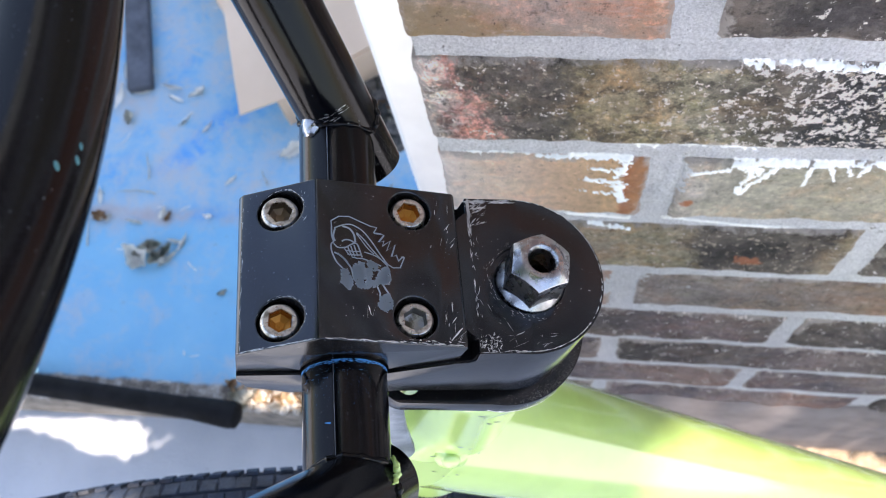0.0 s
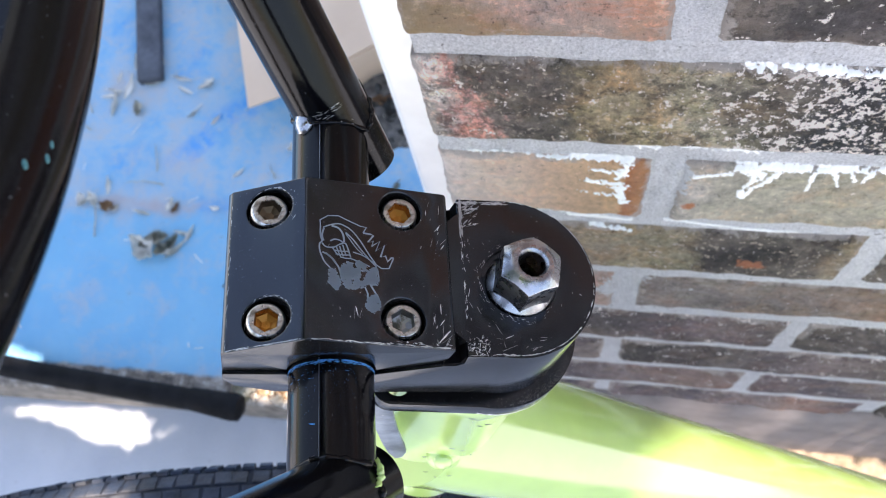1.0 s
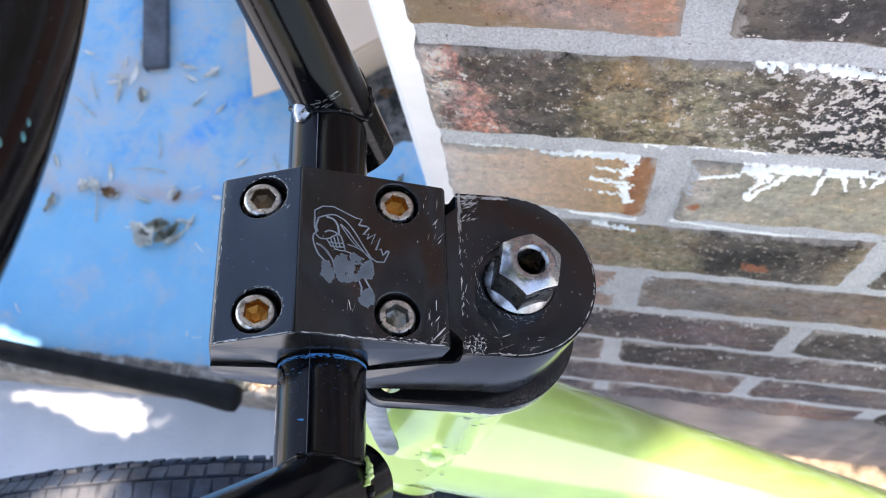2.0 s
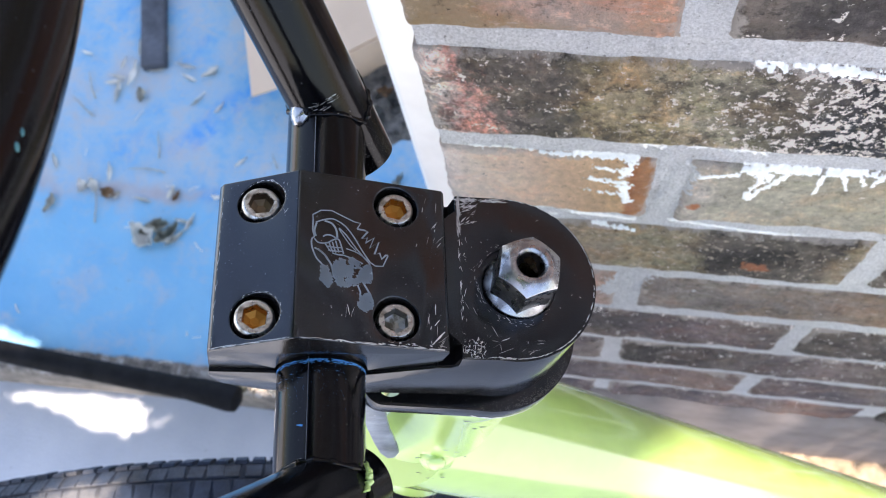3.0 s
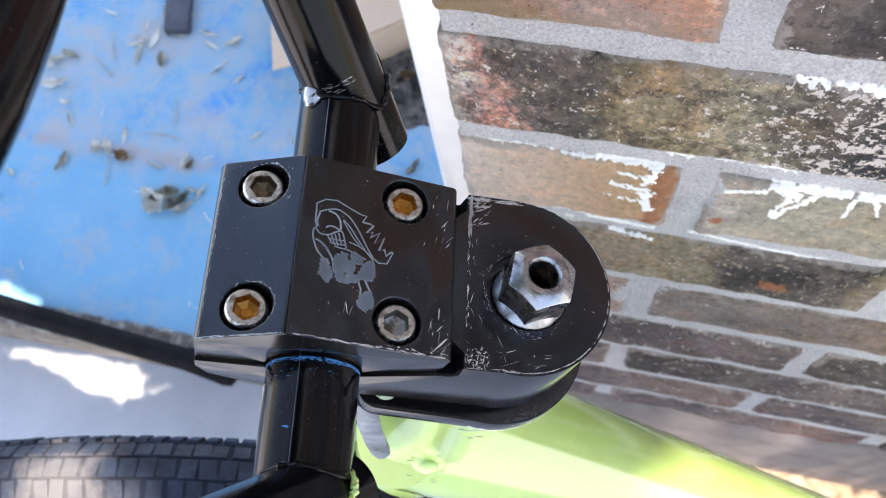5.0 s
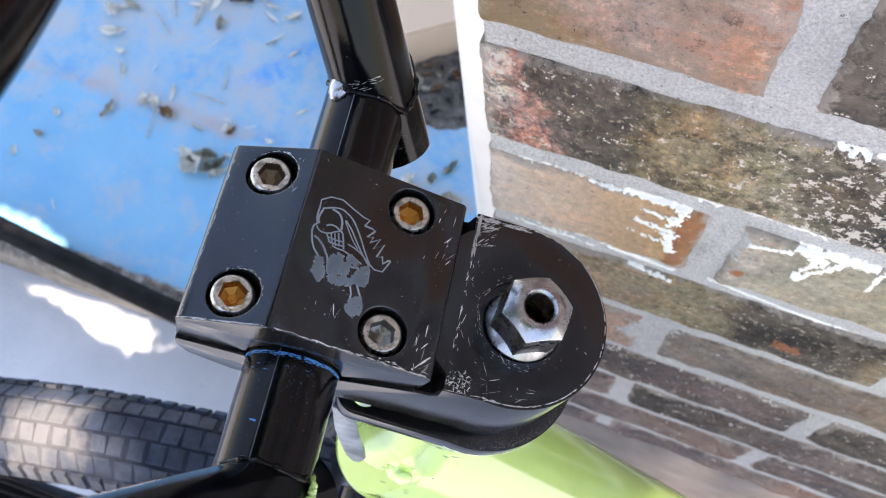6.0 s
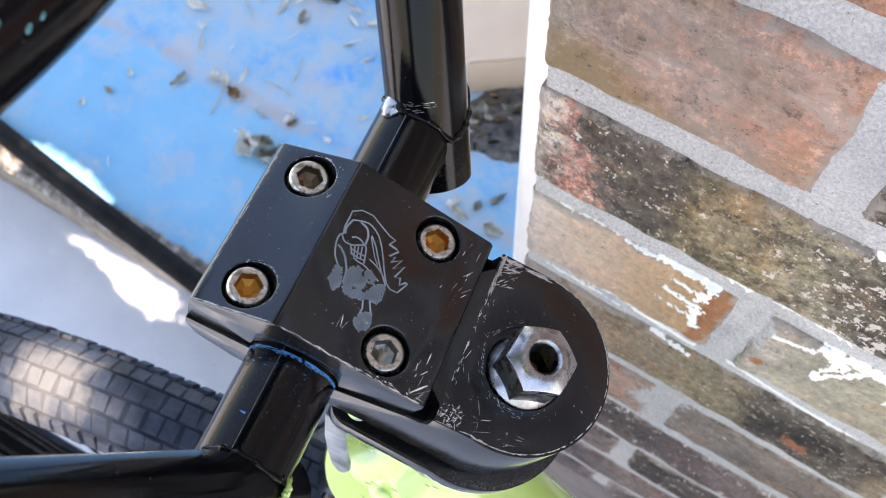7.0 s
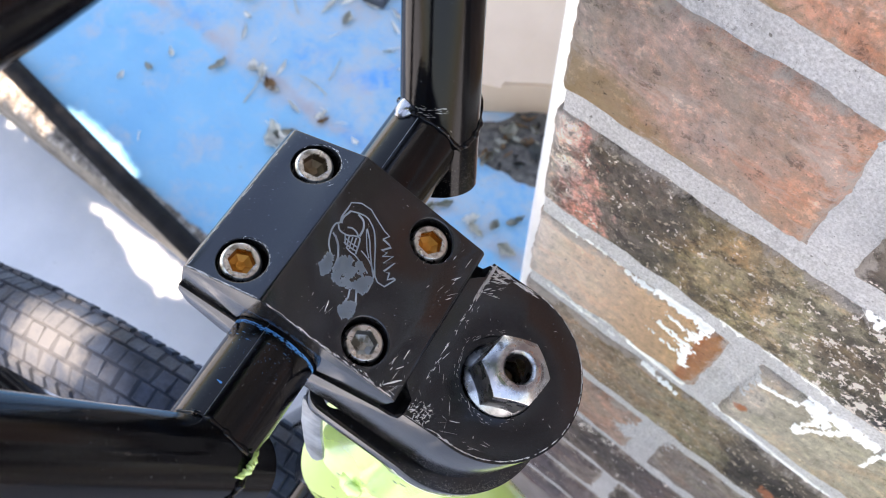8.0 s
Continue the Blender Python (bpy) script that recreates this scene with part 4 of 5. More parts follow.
    patch([(8.3, -2.7), (10.0, -1.7), (10.7, -3.8), (10.6, -6.0), (9.3, -6.8), (7.6, -6.4), (6.3, -7.8), (5.8, -7.0), (7.0, -5.4), (7.6, -3.5)], 5)
    stroke([(7.0, -7.5), (7.7, -9.3), (7.6, -10.7)], 0.4)
    stroke([(8.3, -6.6), (9.7, -9.0), (10.0, -9.6)], 0.45)
    stroke([(7.4, -9.8), (8.0, -10.4), (8.8, -10.9)], 0.36)
    patch([(7.7, -11.0), (8.5, -9.9), (10.1, -9.4), (10.8, -11.5), (10.5, -13.2), (9.1, -14.2), (7.7, -13.5), (7.1, -12.5)], 6)
    return bm


part("emblem", emblem(), ETCH, faceplate, "pale grey etched emblem of plain strokes", smooth=False)

spot = bmesh.new()
bmesh.ops.create_uvsphere(spot, u_segments=20, v_segments=12, radius=0.0034)
for v in spot.verts:
    v.co *= 1 + 0.18 * noise.noise(v.co * 900)
part("weld_spatter", brush(spot, Matrix.Translation((-0.0080, 0.0497, -0.0092)) @ pose(0, 0, 0, 0, 35, 0) @ Matrix.Diagonal((0.7, 1.25, 0.9, 1))), CHROME, bar, "bare bright weld spatter")
# blue paint left on the bar, teal specks, lime lump
marks = []
rnd = random.Random(8)
for _ in range(420):
    a = radians(rnd.uniform(-10, 190))
    y = -23.2 - abs(rnd.gauss(0, 0.38)) - (rnd.random() < 0.05) * rnd.uniform(0, 4)
    out = Vector((math.cos(a), 0, math.sin(a)))
    marks.append((Vector((0, y * mm, -0.0168)) + out * 0.01106, Vector((-out.z, 0, out.x)), (0, 1, 0), rnd.uniform(0.3, 1.2) * mm, rnd.uniform(0.07, 0.24) * mm))
marks.append((Vector((-0.0050, -0.0392, -0.0168 + 0.00985)), (1, 0, 0.3), (0, 1, 0), 2.2 * mm, 0.6 * mm))
for _ in range(170):
    a = radians(rnd.uniform(60, 165))
    out = Vector((math.cos(a), 0, math.sin(a)))
    marks.append((Vector((0, (-23.6 - abs(rnd.gauss(0, 6))) * mm, -0.0168)) + out * 0.01108, (rnd.uniform(-1, 1) * out.z, 1, -rnd.uniform(-1, 1) * out.x), (-out.z, 0, out.x), rnd.uniform(0.12, 0.55) * mm, rnd.uniform(0.02, 0.05) * mm))
bare = []
for _ in range(26):
    a, y = radians(rnd.gauss(95, 22)), rnd.gauss(0.0505, 0.0012)
    out = Vector((math.cos(a), 0, math.sin(a)))
    bare.append((Vector((0, y, -0.0168)) + out * 0.0121, (rnd.uniform(-1, 1), rnd.uniform(-0.6, 0.6), 0.1), (0, 1, 0.1), rnd.uniform(0.3, 1.3) * mm, rnd.uniform(0.12, 0.35) * mm))
foot, way = Vector((0.0, 0.0568, -0.0125)), rise
u = way.cross(Vector((0, 1, 0))).normalized()
v = way.cross(u)
for _ in range(34):
    # silvery streaks on the riser beside the weld
    a, along = radians(rnd.uniform(82, 132)), rnd.uniform(0.0030, 0.0062)
    out = u * math.cos(a) + v * math.sin(a)
    bare.append((foot + way * along + out * 0.01116, v * math.cos(a) - u * math.sin(a) + way * rnd.uniform(-0.3, 0.3), way, rnd.uniform(0.3, 1.8) * mm, rnd.uniform(0.05, 0.18) * mm))
foot, way = Vector((0.0, -0.0568, -0.0125)), Vector((rise.x, -rise.y, rise.z))
u = way.cross(Vector((0, 1, 0))).normalized()
v = way.cross(u)
for _ in range(44):
    # bright flecks along the lower weld, on its outer side
    a = radians(rnd.uniform(-88, -48))
    out = u * math.cos(a) + v * math.sin(a)
    bare.append((foot + way * (0.0036 + rnd.gauss(0, 0.0004)) + out * 0.0121, v * math.cos(a) - u * math.sin(a) + way * rnd.uniform(-0.2, 0.2), way, rnd.uniform(0.3, 1.4) * mm, rnd.uniform(0.06, 0.22) * mm))
tagged(part("weld_wear", flakes(bare, 9), BARE, bar, "bare bright flecks along the weld"), kind="stuff")
tagged(part("blue_paint", flakes(marks, 5), BLUEMARK, bar, "rubbed bright blue paint where the bar meets the clamp"), kind="stuff")

rnd = random.Random(12)
TEAL = painted("teal_paint", (0.06, 0.24, 0.27), 0.5)
for y, a, big in ((-32.3, 46, 0.85), (-29.5, 31, 0.8), (-26.9, 31, 0.65)):
    u = Vector((-0.515, 0, 0.857))
    c = Vector((0, y * mm, -0.011)) + (0.1085 + 2.65 * (y * mm) ** 2) * u
    out = Vector((math.cos(radians(a)), 0, math.sin(radians(a))))
    oval = bmesh.new()
    bmesh.ops.create_uvsphere(oval, u_segments=16, v_segments=8, radius=1.0)
    across = out.cross(Vector((0.1, 1, 0.1))).normalized()
    turn = Matrix((across.cross(out), across, out)).transposed().to_4x4()
    brush(oval, Matrix.Translation(c + out * 0.0110) @ turn @ Matrix.Rotation(radians(20 * big), 4, "Z") @ Matrix.Diagonal((1.0 * big * mm, 0.55 * big * mm, 0.3 * mm, 1)))
    part("paint_speck", oval, TEAL, bar)
lump = [Vector((10.2, -47.0, -11.0)), Vector((10.9, -48.6, -9.6)), Vector((11.0, -50.2, -9.3)), Vector((11.1, -51.8, -8.8)), Vector((10.5, -53.4, -8.2)), Vector((9.4, -54.8, -6.6))]
for n in range(4):
    # stringy strands of one lime lump
    stray = [p + 0.9 * Vector((noise.noise(p * 0.4 + Vector((n * 3, 0, 0))), noise.noise(p * 0.4 + Vector((0, n * 5, 2))), noise.noise(p * 0.4 + Vector((1, 2, n * 7))))) for p in lump]
    fine = [stray[i].lerp(stray[i + 1], k / 6) * mm for i in range(5) for k in range(6)]
    part("paint_lump", tube(fine, 0.001, 10, radii=[(0.15 + 0.5 * math.sin(math.pi * (i + 0.5) / 30) * (1 + 1.3 * noise.noise(Vector((i * 0.31, 3, n * 1.7))))) * mm for i in range(30)]), LIME, bar, "stringy lime lump at the weld")

# ---- brick wall: each brick near the camera a piece of its own ----
TAN, SOOT, GREY, PLUM = (0.50, 0.36, 0.22), (0.075, 0.072, 0.068), (0.48, 0.46, 0.40), (0.24, 0.195, 0.21)
SKINS = {
    "a": brick_skin("pink_brick", [(0.0, (0.48, 0.45, 0.40)), (0.07, (0.53, 0.46, 0.42)), (0.16, (0.60, 0.47, 0.43)), (0.28, (0.62, 0.42, 0.345)), (0.38, (0.65, 0.375, 0.26)), (0.47, (0.67, 0.33, 0.21))], 0.0, 0.06, 0.06, 0.0, 0.0, None, 1.0, 0.6, None, 120, (0.075, 0.034, (0.40, 0.30, 0.16))),
    "b": brick_skin("sooty_brick", [(0.0, (0.80, 0.77, 0.74)), (0.03, (0.76, 0.64, 0.61)), (0.075, (0.68, 0.38, 0.34)), (0.11, (0.19, 0.165, 0.15)), (0.25, (0.11, 0.105, 0.095)), (0.34, (0.42, 0.35, 0.21)), (0.47, (0.42, 0.41, 0.30)), (0.56, (0.17, 0.16, 0.13)), (0.66, (0.045, 0.05, 0.062))], 0.42, 0.05, 0.62, 0.0, 0.0, (0.165, 0.085, 0.105), 1.5, 0.15, None, 95),
    "c": brick_skin("tan_brick", [(0.0, (0.85, 0.80, 0.76)), (0.10, (0.87, 0.75, 0.65)), (0.24, (0.78, 0.58, 0.41)), (0.366, (0.70, 0.48, 0.27)), (0.376, (0.48, 0.18, 0.07)), (0.42, (0.52, 0.26, 0.11))], 0.0, 0.006, 0.05, 0.0, 0.0, None, 0.45, 0.2),
    "d": brick_skin("grey_olive_brick", [(0.0, (0.64, 0.625, 0.57)), (0.08, (0.575, 0.575, 0.48)), (0.3, (0.51, 0.52, 0.41)), (0.6, GREY), (1.0, TAN)], 0.06, 0.04, 0.12, 0.0, 0.0, None, 0.8, 0.4, (0.006, 0.021, 0.0035, (0.52, 0.22, 0.11))),
    "e": brick_skin("tan_and_soot_brick", [(0.0, (0.43, 0.40, 0.36)), (0.2, (0.44, 0.345, 0.245)), (0.42, (0.38, 0.36, 0.26)), (0.54, (0.33, 0.31, 0.22)), (0.6, (0.05, 0.047, 0.045)), (0.84, (0.04, 0.039, 0.038)), (0.9, (0.30, 0.27, 0.19))], 0.1, 0.032, 0.3, 0.0, 0.0, None, 1.2, 0.4, (0.152, 0.020, 0.007, (0.42, 0.17, 0.09))),
    "f": brick_skin("dark_brick", [(0.0, SOOT), (0.25, (0.11, 0.10, 0.105)), (0.4, (0.15, 0.14, 0.145)), (0.7, PLUM), (1.0, SOOT)], 0.35, 0.04, 0.5, 0.05, 0.05),
    "g": brick_skin("plum_brick", [(0.0, PLUM), (0.3, (0.15, 0.14, 0.17)), (0.5, (0.30, 0.26, 0.27)), (0.8, (0.30, 0.20, 0.18)), (1.0, PLUM)], 0.25, 0.04, 0.4),
    "h": brick_skin("brown_grey_brick", [(0.0, (0.32, 0.30, 0.29)), (0.4, (0.28, 0.26, 0.25)), (0.65, (0.33, 0.25, 0.20)), (0.9, (0.24, 0.15, 0.14))], 0.1, 0.04, 0.3),
    "i": brick_skin("pale_pink_brick", [(0.0, (0.50, 0.42, 0.35)), (0.3, (0.56, 0.40, 0.33)), (0.6, (0.50, 0.46, 0.42))], 0.05, 0.05, 0.12, 0.05, 0.05, None, 0.8, 0.7),
}
COURSES = {0: "aaf", 1: "afh", 2: "bff", 3: "cde", 4: "efd", 5: "ihf", 6: "ffh", 7: "gfg", 8: "ggg", 9: "ggf", 10: "ggh", 11: "ggg"}


def brick_mesh(long, high, deep, seed, nx, nz):
    """A worn brick from its lower left front corner: uneven face, rounded arrises, sides running back."""
    off = Vector((seed * 3.7, seed * 1.3, seed * 2.1))
    verts, faces, arris = [], [], []
    for j in range(nz + 1):
        for i in range(nx + 1):
            u, v = i / nx, j / nz
            x, z = u * long, v * high
            edge = min(x, long - x, z, high - z)
            arris.append(edge / 0.012)
            ring = max(0.0, 1 - edge / 0.0035)
            y = 0.0019 * ring ** 1.6 + 0.0011 * noise.fractal(Vector((x, 0, z)) * 55 + off, 1.0, 2.0, 4) + 0.0008 * noise.noise(Vector((x, 0, z)) * 16 + off)
            y += 0.0022 * max(0.0, noise.noise(Vector((x, 0, z)) * 210 + off) - 0.32) - 0.0009 * max(0.0, noise.noise(Vector((x, 3, z)) * 130 + off) - 0.25)
            if 0 < i < nx and 0 < j < nz:
                y -= 0.0006
            x += (0.0008 * noise.noise(Vector((z * 60, 1, 0)) + off) + 0.0007 * noise.noise(Vector((z * 260, 2, 0)) + off)) * (1 if i in (0, nx) else 0)
            z += (0.0009 * noise.noise(Vector((x * 40, 7, 0)) + off) + 0.0007 * noise.noise(Vector((x * 240, 8, 0)) + off)) * (1 if j in (0, nz) else 0)
            verts.append((x, y, z))
    at = lambda i, j: j * (nx + 1) + i
    for j in range(nz):
        for i in range(nx):
            faces.append((at(i, j), at(i + 1, j), at(i + 1, j + 1), at(i, j + 1)))
    rim = [at(i, 0) for i in range(nx + 1)] + [at(nx, j) for j in range(1, nz + 1)] + [at(i, nz) for i in range(nx - 1, -1, -1)] + [at(0, j) for j in range(nz - 1, 0, -1)]
    first = len(verts)
    for k in rim:
        verts.append((verts[k][0], deep, verts[k][2]))
    for k in range(len(rim)):
        n = (k + 1) % len(rim)
        faces.append((rim[n], rim[k], first + k, first + n))
    data = bpy.data.meshes.new("brick")
    data.from_pydata(verts, [], faces)
    near_edge = data.attributes.new("arris", "FLOAT", "POINT")
    for k, value in enumerate(arris):
        near_edge.data[k].value = value
    data.shade_smooth()
    data.set_sharp_from_angle(angle=radians(60))
    return data


rnd = random.Random(4)
shared = {}
for k in range(-23, 12):
    low = 0.77 - 0.075 * (k - 1) + JOINT / 2
    high = 0.075 - JOINT
    x = WALL_X0
    edges = [WALL_X0] + [(0.1075 if k % 2 else 0.22) + {1: 0.0035, 3: 0.006, 4: 0.002}.get(k, 0.0) + 0.225 * n for n in range(9)]
    for n in range(len(edges) - 1):
        x0, x1 = edges[n] + (JOINT / 2 if n else 0), edges[n + 1] - JOINT / 2
        if x0 > WALL_X1 - 0.25:
            continue
        near = -1 <= k and n < 3
        close = 0 <= k <= 6 and n < 2
        kind = COURSES.get(k, "ahdfg")
        skin = SKINS[kind[n] if k in COURSES and n < 3 else rnd.choice("adefgh")]
        if near:
            data = brick_mesh(x1 - x0, high, 0.098 if n == 0 else 0.02, k * 5 + n + 2, max(12, int((x1 - x0) / (0.002 if close else 0.005))), 30 if close else 12)
            data.materials.append(skin)
        else:
            key = (round(x1 - x0, 3), skin.name)
            if key not in shared:
                shared[key] = brick_mesh(x1 - x0, high, 0.098 if n == 0 else 0.02, len(shared) + 70, 10, 4)
                shared[key].materials.append(skin)
            data = shared[key]
        brick = part("brick", data, None, wall)
        brick.location = (x0 + (rnd.uniform(-0.0015, 0.0015) if n else 0), -0.0012 + rnd.uniform(-0.0006, 0.0008), low)

# mortar face with its own unevenness, where it is seen close by
nx, nz, x0, x1, z0, z1 = 110, 210, WALL_X0 + 0.0015, 0.60, 0.02, 1.09
verts = [(x0 + (x1 - x0) * i / nx, 0.0003 + 0.0006 * noise.fractal(Vector((i, 0, j)) * 0.2, 1.0, 2.0, 5) + 0.0006 * noise.noise(Vector((i, 9, j)) * 0.05), z0 + (z1 - z0) * j / nz) for j in range(nz + 1) for i in range(nx + 1)]
faces = [(j * (nx + 1) + i, j * (nx + 1) + i + 1, (j + 1) * (nx + 1) + i + 1, (j + 1) * (nx + 1) + i) for j in range(nz) for i in range(nx)]
data = bpy.data.meshes.new("mortar")
data.from_pydata(verts, [], faces)
data.materials.append(MORTAR)
data.shade_smooth()
part("mortar", data, None, wall, "rough pale grey mortar")

# lime crusts run and spattered over the bricks: each lies on the surface below it
bpy.context.view_layer.update()
skin_verts, skin_faces = [], []
for ob in wall.children:
    if ob.name.startswith("mortar") or 0.25 < ob.location.z < 0.85 and ob.location.x < 0.35:
        first = len(skin_verts)
        skin_verts += [ob.matrix_world @ v.co for v in ob.data.vertices]
        skin_faces += [tuple(first + k for k in p.vertices) for p in ob.data.polygons]
wall_skin = bvhtree.BVHTree.FromPolygons(skin_verts, skin_faces)


def crust(line, wide, ragged=0.6, seed=1, material=LIMEWASH, words="white lime crust run over the bricks", cell=0.0004, thick=0.0006):
    """A ragged crust along a line of (x, z) on the wall's face, thick in the middle and broken at its rim."""
    off = Vector((seed * 5.3, seed * 2.9, 0))
    x0, x1 = min(p[0] for p in line) - wide, max(p[0] for p in line) + wide
    z0, z1 = min(p[1] for p in line) - wide, max(p[1] for p in line) + wide
    nx, nz = int((x1 - x0) / cell) + 1, int((z1 - z0) / cell) + 1

    def level(x, z):
        best = 1.0
        for (ax, az), (bx, bz) in zip(line, line[1:]):
            dx, dz = bx - ax, bz - az
            f = min(1.0, max(0.0, ((x - ax) * dx + (z - az) * dz) / (dx * dx + dz * dz)))
            best = min(best, math.hypot(x - ax - dx * f, z - az - dz * f))
        grain = 1.2 * noise.fractal(Vector((x, z, 0)) * 420 + off, 0.6, 2.0, 4) + 0.8 * noise.noise(Vector((x * 75, z * 110, 5)) + off) - 0.12
        return 1 - best / (wide / 2) + ragged * grain

    levels = [level(x0 + i * cell, z0 + j * cell) for j in range(nz + 1) for i in range(nx + 1)]
    verts, faces, index = [], [], {}

    def vert(i, j):
        k = j * (nx + 1) + i
        if k not in index:
            x, z = x0 + i * cell, z0 + j * cell
            place = wall_skin.ray_cast(Vector((x, -0.03, z)), Vector((0, 1, 0)))[0]
            y = place.y if place else 0.0
            index[k] = len(verts)
            verts.append((x, y - thick * min(1.0, max(-0.3, levels[k] * 1.6)), z))
        return index[k]

    for j in range(nz):
        for i in range(nx):
            k = j * (nx + 1) + i
            if levels[k] + levels[k + 1] + levels[k + nx + 1] + levels[k + nx + 2] > 0:
                faces.append((vert(i, j), vert(i + 1, j), vert(i + 1, j + 1), vert(i, j + 1)))
    if faces:
        data = bpy.data.meshes.new("lime_crust")
        data.from_pydata(verts, [], faces)
        data.materials.append(material)
        data.shade_smooth()
        tagged(part("lime_crust", data, None, wall, words), kind="stuff")


for n, (wide, ragged, line) in enumerate((
        (0.0022, 0.8, [(0.0388, 0.6894), (0.0594, 0.6878), (0.0800, 0.6873)]), (0.0036, 0.5, [(0.0738, 0.6878), (0.0985, 0.6876)]),
        (0.0065, 0.8, [(0.0970, 0.6827), (0.0939, 0.6703), (0.0960, 0.6569), (0.0970, 0.6456)]), (0.0045, 1.0, [(0.0821, 0.6796), (0.0955, 0.6765)]),
        (0.0050, 1.1, [(0.0800, 0.6683), (0.0944, 0.6662)]), (0.0040, 1.2, [(0.0779, 0.6549), (0.0955, 0.6528)]),
        (0.0026, 0.8, [(0.0388, 0.6291), (0.0707, 0.6281)]), (0.0055, 0.45, [(0.0738, 0.6224), (0.1027, 0.6198)]), (0.0034, 0.6, [(0.0841, 0.6132), (0.1037, 0.6111)]), (0.003, 0.9, [(0.0285, 0.6209), (0.0656, 0.6188)]),
        (0.0034, 0.9, [(0.1253, 0.6765), (0.1305, 0.6806), (0.1387, 0.6837)]), (0.0064, 0.5, [(0.1428, 0.6873), (0.1604, 0.6873), (0.1779, 0.6870)]), (0.0046, 0.7, [(0.1748, 0.6878), (0.2397, 0.6868)]),
        (0.0090, 0.6, [(0.1470, 0.6858), (0.1521, 0.6796)]), (0.0042, 0.6, [(0.1501, 0.6817), (0.1490, 0.6734), (0.1470, 0.6652), (0.1465, 0.6611)]), (0.0036, 0.6, [(0.1583, 0.6848), (0.1547, 0.6755), (0.1511, 0.6683), (0.1485, 0.6600)]),
        (0.0030, 0.6, [(0.1717, 0.6858), (0.1722, 0.6775), (0.1732, 0.6672)]), (0.0026, 0.6, [(0.1799, 0.6858), (0.1841, 0.6734)]), (0.0026, 0.7, [(0.1933, 0.6868), (0.1923, 0.6765)]), (0.0024, 0.7, [(0.1861, 0.6868), (0.1892, 0.6796)]),
        (0.0036, 0.8, [(0.1202, 0.6224), (0.1356, 0.6198), (0.1521, 0.6168)]), (0.0026, 1.0, [(0.1521, 0.6168), (0.1830, 0.6147)]),
        (0.0046, 0.7, [(0.1315, 0.7631), (0.1480, 0.7629), (0.1789, 0.7610)]), (0.0050, 1.1, [(0.0924, 0.7012), (0.1068, 0.7002)]), (0.0040, 1.2, [(0.1161, 0.7007), (0.1521, 0.6987)]),
        (0.0034, 1.0, [(0.0285, 0.6889), (0.0388, 0.6884)]))):
    crust(line, wide * 0.72, ragged * 1.5, n + 1)
crust([(0.0996, 0.5106), (0.1047, 0.5251), (0.1140, 0.5457)], 0.022, 0.5, 41, MORTAR, "pale mortar smeared over a brick end")
crust([(0.1130, 0.6435), (0.1181, 0.6611), (0.1192, 0.6796)], 0.012, 0.5, 42, MORTAR, "pale mortar smeared over a brick end")

# damp rendered plinth along the wall's foot
nx, nz = 120, 16
verts = []
for j in range(nz + 1):
    for i in range(nx + 1):
        x, v = WALL_X0 + 0.004 + 1.2 * i / nx, j / nz
        top = 0.205 + 0.012 * noise.noise(Vector((x * 9, 2, 0))) + 0.005 * noise.noise(Vector((x * 45, 2, 0)))
        verts.append((x, -0.0052 - 0.003 * (1 - v) + 0.006 * max(0.0, v - 0.86) / 0.14 + 0.0012 * noise.fractal(Vector((x * 30, 5, v * 8)), 1.0, 2.0, 4), top * v))
faces = [(j * (nx + 1) + i, j * (nx + 1) + i + 1, (j + 1) * (nx + 1) + i + 1, (j + 1) * (nx + 1) + i) for j in range(nz) for i in range(nx)]
first = len(verts)
verts += [(x, 0.004, z) for x, y, z in verts]
faces += [tuple(first + k for k in reversed(f)) for f in faces]
ends = [(j * (nx + 1), (j + 1) * (nx + 1)) for j in range(nz)] + [(nz * (nx + 1) + i, nz * (nx + 1) + i + 1) for i in range(nx)]
faces += [(a, b, first + b, first + a) for a, b in ends]
data = bpy.data.meshes.new("plinth")
data.from_pydata(verts, [], faces)
data.materials.append(PLINTH)
data.shade_smooth()
part("plinth", data, None, wall, "damp brown-grey render along the wall's foot")

# ---- things on the step and the ground ----
rod_line = [Vector((-0.95, 0.029, 0.1025)), Vector((-0.70, 0.005, 0.1025)), Vector((-0.50, -0.014, 0.1025)), Vector((-0.29, -0.030, 0.1025))]
rod = tagged(new("metal_rod"), "black metal rod lying across the step edge", "rod")
part("shaft", tube(rod_line, 0.0120, 24), DARK, rod)
part("end_foot", tube([(-0.325, -0.0266, 0.1045), (-0.320, -0.0272, 0.1045), (-0.275, -0.0320, 0.1045), (-0.267, -0.0330, 0.1045), (-0.264, -0.0334, 0.1045)], 0.016, 24, radii=[0.0119, 0.0128, 0.0150, 0.0135, 0.008]), DARK, rod, "blunt black rubber foot")

batten = carved("batten", block(-0.0155, 0.0155, 0.0, 0.9, 0.0, 0.014), SLATE, bevel=0.002)
batten_ob = thing("batten", batten, None, "dark weathered batten lying on the blue floor", "plank")
batten_ob.matrix_world = Matrix.Translation((-0.462, 0.362, STEP)) @ pose(0, 0, 0, 0, 0, 14)

